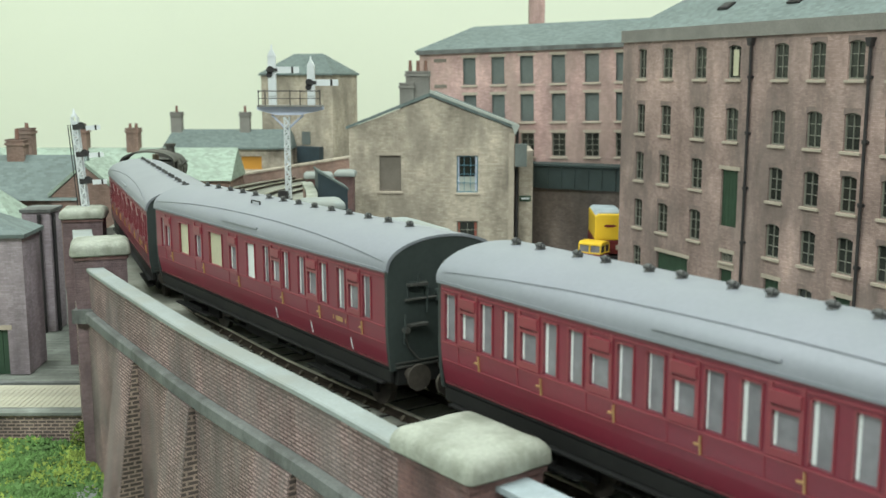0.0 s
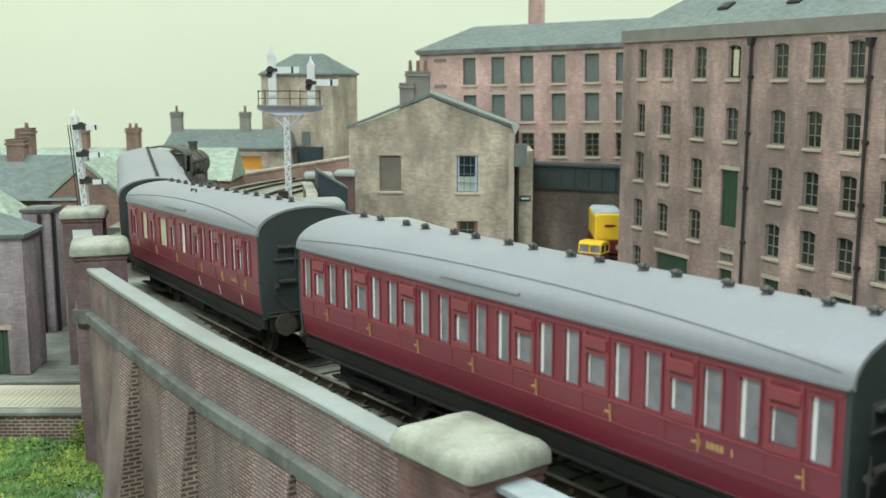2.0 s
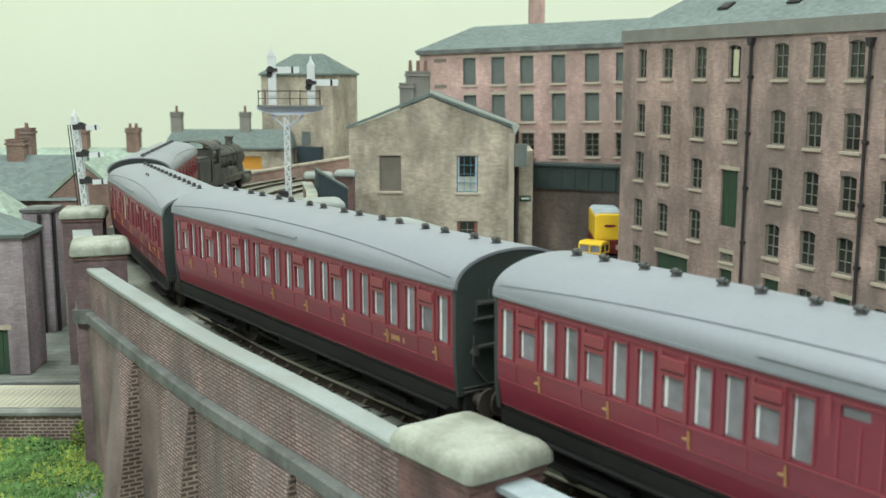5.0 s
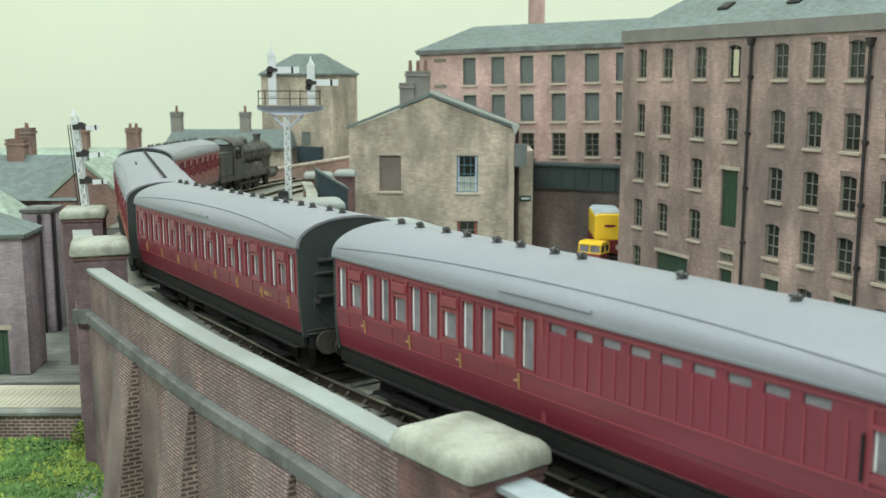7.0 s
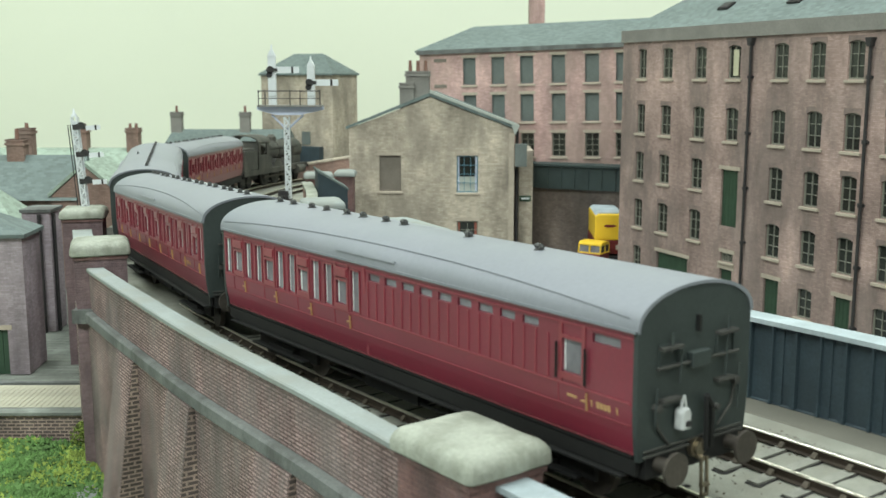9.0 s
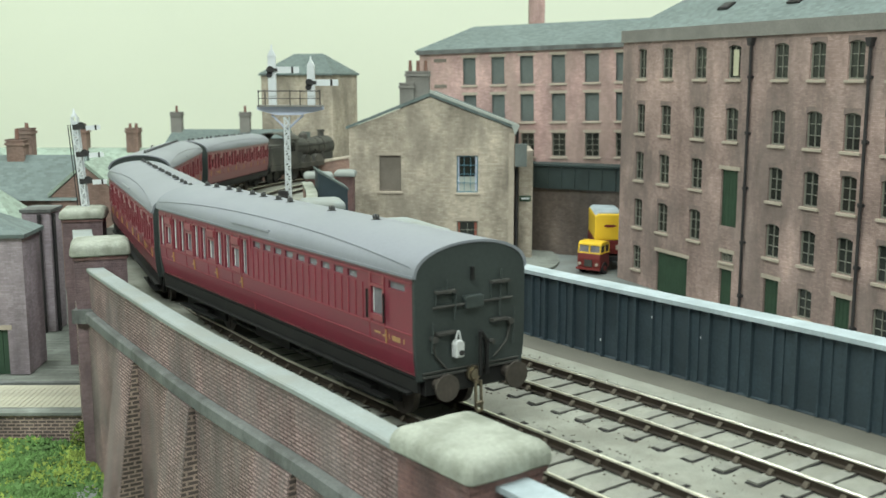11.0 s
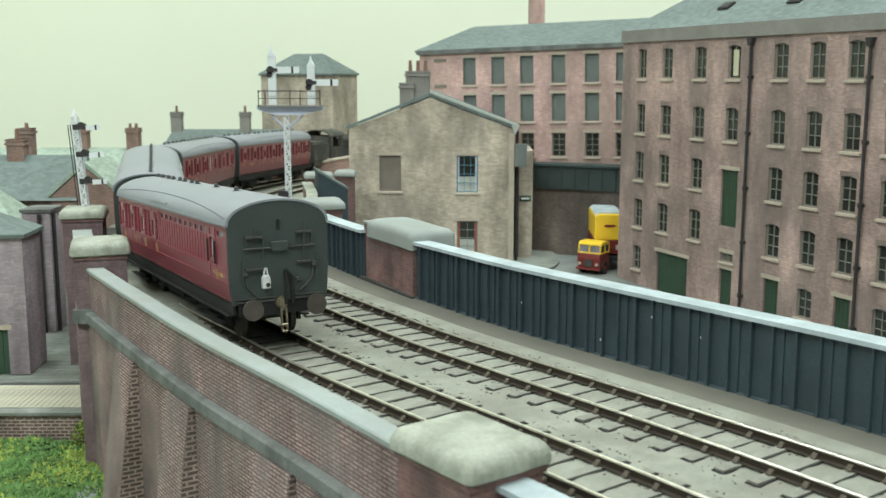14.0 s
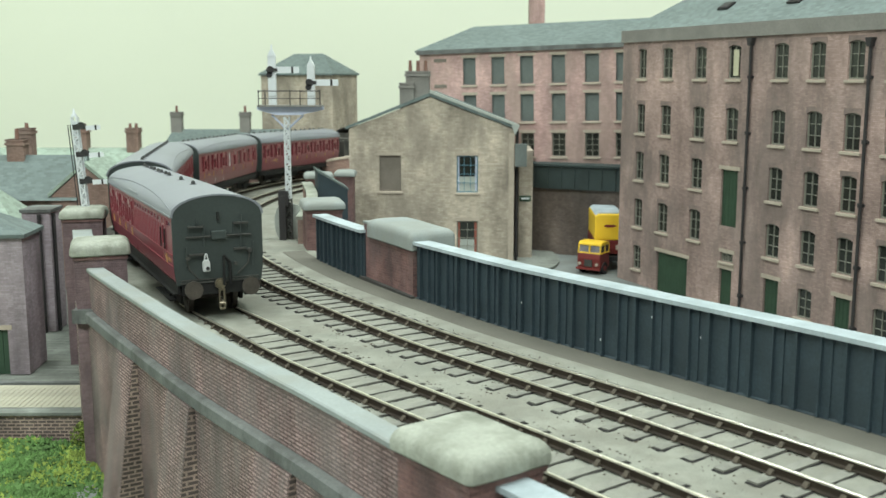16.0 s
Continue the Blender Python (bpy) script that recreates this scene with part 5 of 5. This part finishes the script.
        part("rain_strip", G().rows(st), M_ROOF, roof)
        part("roof_rib", G().rows([[(sx * (math.cos(u) * (CW + .5 + a)), y, ZE + math.sin(u) ** .9 * (8.3 + a)) for a, u in ((-.1, .20), (.5, .20), (.5, .26), (-.1, .26))] for y in (-10, 20)]), M_ROOF, roof)
    vent = G().prism([(-1.3, -.3), (1.3, -.3), (1.0, .5), (-1.0, .5)], "y", -.8, .8).cyl((0, 1.1), .55, -1.7, 1.7, "y", 10).cyl((0, 1.1), .95, -.75, .75, "y", 12).box(-1.9, 1.9, -.35, .35, -.3, .15)
    vm = mesh_of("roof_vent", vent, M_VENT, True)
    if kind == "third":
        ps = [CL / 8 * (i + .5) + d for i in range(8) for d in (-4.7, 4.7)]
    elif kind == "composite":
        ps = [10 + 12 * i for i in range(14)]
    else:
        ps = [11 + 22 * i + d for i in range(4) for d in (-4.7, 4.7)] + [112, 140]
    for p in ps:
        piece("roof_vent", vm, roof, mpose(0.8, half - p, ZE + 8.3) @ Matrix.Scale(0.85, 4))
    if kind == "composite":
        part("roof_handle", G().rod((-8, 10, ZE + 7.2), (-8, 10, ZE + 8.6), .3).rod((-8, 17, ZE + 7.2), (-8, 17, ZE + 8.6), .3).rod((-8, 10, ZE + 8.6), (-8, 17, ZE + 8.6), .3), M_BLACK, roof)
    # floor and interior
    part("floor_pan", G().box(-CW + 1.3, CW - 1.3, -half + 1, half - 1, ZB - .6, ZB + .6), M_BLACK, c)
    ip = G()
    for i in range(1, 8):
        ip.box(-CW + 3.6, CW - 3.6, half - CL / 8 * i - .4, half - CL / 8 * i + .4, ZB, ZE)
    part("partition", ip, M_CREAMP, c)
    # underframe
    for sx in (-1, 1):
        part("solebar", G().box(*sorted((sx * 15.5, sx * 16.6)), -half, half, 11.2, 14.6), M_BLACK, c)
        part("footboard", G().box(*sorted((sx * 16.0, sx * 17.9)), -half + 3, half - 3, 10.4, 10.9), M_BLACK, c, "black step board")
    part("battery_box", G().box(-14, -6, -14, 12, 5.5, 12).box(5, 13, -24, -6, 5.5, 12).rod((-13, -32, 6), (-13, 34, 6), .5).rod((13, -32, 6), (13, 34, 6), .5), M_BLACK, c)
    for y in (-half * .64, half * .64):
        bg = part("bogie", G().box(-13, -11.8, y - 19, y + 19, 4.5, 9.5).box(11.8, 13, y - 19, y + 19, 4.5, 9.5).box(-12, 12, y - 3, y + 3, 6, 10).box(-15.5, -13, y - 8, y + 8, 4, 7).box(13, 15.5, y - 8, y + 8, 4, 7), M_BLACK, c)
        for dy in (-16, 16):
            g = G()
            for x in (-9.1, 9.1):
                g.cyl((0, 0), 6.6, x - 1.1, x + .9, "x", 22)
                g.box(x - 1.3, x + 1.1, -.7, .7, 2, 5)
            TURNING.append((part("wheelset", g.cyl((0, 0), 1.2, -9, 9, "x", 10), M_BUFF, bg, smooth=True), y + dy, 6.6))
        part("foot_step", G().box(-17, -14.5, y - 17, y + 17, 5.4, 5.9).box(14.5, 17, y - 17, y + 17, 5.4, 5.9), M_BLACK, bg)
    return c


def engine():
    e = thing("steam_engine", 0, 0, 0, 0, "dirty black steam tank engine hauling the coaches", "steam engine")
    part("running_plate", G().box(-16, 16, -78, 82, 16, 17.5).box(-15.6, -14.6, -78, 82, 12.5, 16).box(14.6, 15.6, -78, 82, 12.5, 16), M_LOCO, e)
    part("boiler", G().cyl((0, 32), 10.5, -22, 60, "y", 28), M_LOCO, e, smooth=True)
    part("smokebox", G().cyl((0, 32), 11.2, 54, 78, "y", 28).cyl((0, 32), 9, 78, 80, "y", 24, 6).box(-9, 9, 56, 78, 17, 26), M_LOCO, e, smooth=True)
    part("chimney", G().cyl((0, 66), 3.8, 42, 48, k=18, r2=3.2).cyl((0, 66), 4.2, 48, 50, k=18), M_LOCO, e, smooth=True)
    part("dome", G().cyl((0, 22), 5, 40, 46, k=18).cyl((0, 22), 5, 46, 48.5, k=18, r2=2), M_LOCO, e, smooth=True)
    part("safety_valve", G().cyl((0, -10), 2.2, 42, 46, k=12), M_BRASS, e, smooth=True)
    for y in (-20, 6, 32):
        part("splasher", G().prism([(y - 12, 17.5), (y + 12, 17.5), (y + 9, 22), (y + 5, 24.5), (y, 25.2), (y - 5, 24.5), (y - 9, 22)], "x", -14, -8).prism([(y - 12, 17.5), (y + 12, 17.5), (y + 9, 22), (y + 5, 24.5), (y, 25.2), (y - 5, 24.5), (y - 9, 22)], "x", 8, 14), M_LOCO, e)
    part("firebox", G().box(-9.8, 9.8, -22, 4, 17.5, 40), M_LOCO, e, bev=2.5)
    part("boiler_band", G().cyl((0, 32), 10.8, 18, 19, "y", 28).cyl((0, 32), 10.8, 40, 41, "y", 28), M_DUST, e, smooth=True)
    part("ejector_pipe", G().rod((10.5, -20, 35), (10.5, 66, 35), .8).rod((10.8, 30, 30), (12, 34, 18), .8).rod((12, 44, 17.5), (12, 44, 27), 2.2), M_DUST, e)
    arc = [(math.cos(u) * 17, 43 + math.sin(u) * 7) for u in [math.pi * i / 14 for i in range(15)]]
    part("cab", G().wall(-16.5, 16.5, 17.5, 43, -22.5, -21.5, [(-13, -6, 32, 41), (6, 13, 32, 41)]).box(-16.5, -15.5, -48, -22, 17.5, 31).box(15.5, 16.5, -48, -22, 17.5, 31).box(-16.5, -15.5, -28, -22, 31, 43).box(15.5, 16.5, -28, -22, 31, 43).box(-16.5, -15.5, -48, -43, 31, 43).box(15.5, 16.5, -48, -43, 31, 43).box(-16.5, 16.5, -48, -47, 17.5, 43), M_LOCO, e)
    part("cab_roof", G().prism(arc + [(x * .95, z - 1) for x, z in reversed(arc)], "y", -50, -20), M_LOCO, e, smooth=True)
    part("bunker", G().box(-16, 16, -78, -48, 17.5, 36).box(-15, 15, -76, -50, 36, 38), M_LOCO, e, bev=1)
    part("cylinder", G().cyl((-15, 12), 4.5, 50, 68, "y", 16), M_LOCO, e, smooth=True)
    part("cylinder", G().cyl((15, 12), 4.5, 50, 68, "y", 16), M_LOCO, e, smooth=True)
    for y, r in ((-20, 11), (6, 11), (32, 11), (62, 6), (-58, 6), (-72, 6)):
        w = part("wheel", G().cyl((0, 0), r, -10.4, -8, "x", 26).cyl((0, 0), r, 8, 10.4, "x", 26), M_BLACK, e, smooth=True)
        part("wheel_disc", G().cyl((0, 0), r - .8, -10.6, -10.3, "x", 26).cyl((0, 0), r - .8, 10.3, 10.6, "x", 26), M_DUST, w)
        part("balance_weight", G().prism([(-r * .6, r * .3), (r * .6, r * .3), (r * .4, r * .75), (-r * .4, r * .75)], "x", -10.9, -10.5).prism([(-r * .6, r * .3), (r * .6, r * .3), (r * .4, r * .75), (-r * .4, r * .75)], "x", 10.5, 10.9), M_BLACK, w)
        TURNING.append((w, y, r))
    RODS.append(part("coupling_rod", G().box(-11.9, -11.0, -21, 33, -1, 1).box(11.0, 11.9, -21, 33, -1, 1), M_BUFF, e))
    part("handrail", G().rod((-11.6, -20, 36.5), (-11.6, 76, 36.5), .4).rod((11.6, -20, 36.5), (11.6, 76, 36.5), .4), M_DUST, e)
    part("frame", G().box(-8, 8, -78, 80, 7, 16), M_BLACK, e)
    for d, y in ((-1, -78), (1, 82)):
        b = part("buffer_beam", G().box(-15, 15, *sorted((y, y + d * 1.5)), 10.5, 16), M_LRED if d > 0 else M_BLACK, e)
        for x in (-11.4, 11.4):
            part("buffer", G().cyl((x, 13.4), 1.6, *sorted((y, y + d * 5)), "y", 12).cyl((x, 13.4), 3.4, *sorted((y + d * 5, y + d * 6)), "y", 20), M_BUFF, b, smooth=True)
    return e


PITCH = 203.0
train = [(coach("brake", "maroon brake coach with guard's van and white tail lamp", 189.0), 96.0),
         (coach("third", "maroon eight-compartment suburban coach with grey roof"), PITCH + 93.5),
         (coach("composite", "maroon composite coach with wide pale windows and grey roof"), 2 * PITCH + 93.5),
         (coach("third", "leading maroon suburban coach with grey roof behind the engine"), 3 * PITCH + 93.5),
         (engine(), 4 * PITCH + 78)]

# how far the train's tail has come along the line, in mm, second by second
TAIL = ((0, 31), (2, 101), (4, 171), (6, 242), (8, 315), (9, 352), (10, 390), (11.5, 443), (13, 496), (14, 531), (15, 564.5), (16, 596.5))


def tail_at(t):
    x, y = [a for a, b in TAIL], [b for a, b in TAIL]
    m = np.gradient(np.array(y, float), np.array(x, float))
    i = min(max(int(np.searchsorted(x, t)) - 1, 0), len(x) - 2)
    h = x[i + 1] - x[i]
    u = (t - x[i]) / h
    return (2 * u**3 - 3 * u**2 + 1) * y[i] + (u**3 - 2 * u**2 + u) * h * m[i] + (3 * u**2 - 2 * u**3) * y[i + 1] + (u**3 - u**2) * h * m[i + 1]


def stand(s, wheelbase):
    """The pose of a vehicle whose middle is s along the line, on two bogies."""
    a, b = on_line(s - wheelbase / 2), on_line(s + wheelbase / 2)
    f = (b - a).normalized()
    r = f.cross(Vector((0, 0, 1))).normalized()
    u = r.cross(f)
    c = (a + b) / 2 * MM
    return Matrix(((r.x, f.x, u.x, c.x), (r.y, f.y, u.y, c.y), (r.z, f.z, u.z, c.z), (0, 0, 0, 1)))


def motions():
    for vehicle, ahead in train:
        base = 0.64 * CL if ahead < 4 * PITCH else 60
        walk(vehicle, [(k * 0.5, stand(tail_at(k * 0.5) + ahead, base)) for k in range(33)])
    for wheel, y, r in TURNING:
        walk(wheel, [(k * 0.2, mpose(0, y, r) @ Matrix.Rotation(-(tail_at(k * 0.2) - 31) / r, 4, "X")) for k in range(81)])
    for rod in RODS:
        rows = []
        for k in range(81):
            a = -(tail_at(k * 0.2) - 31) / 11
            rows.append((k * 0.2, mpose(0, -4 * math.sin(a), 11 + 4 * math.cos(a))))
        walk(rod, rows)


motions()
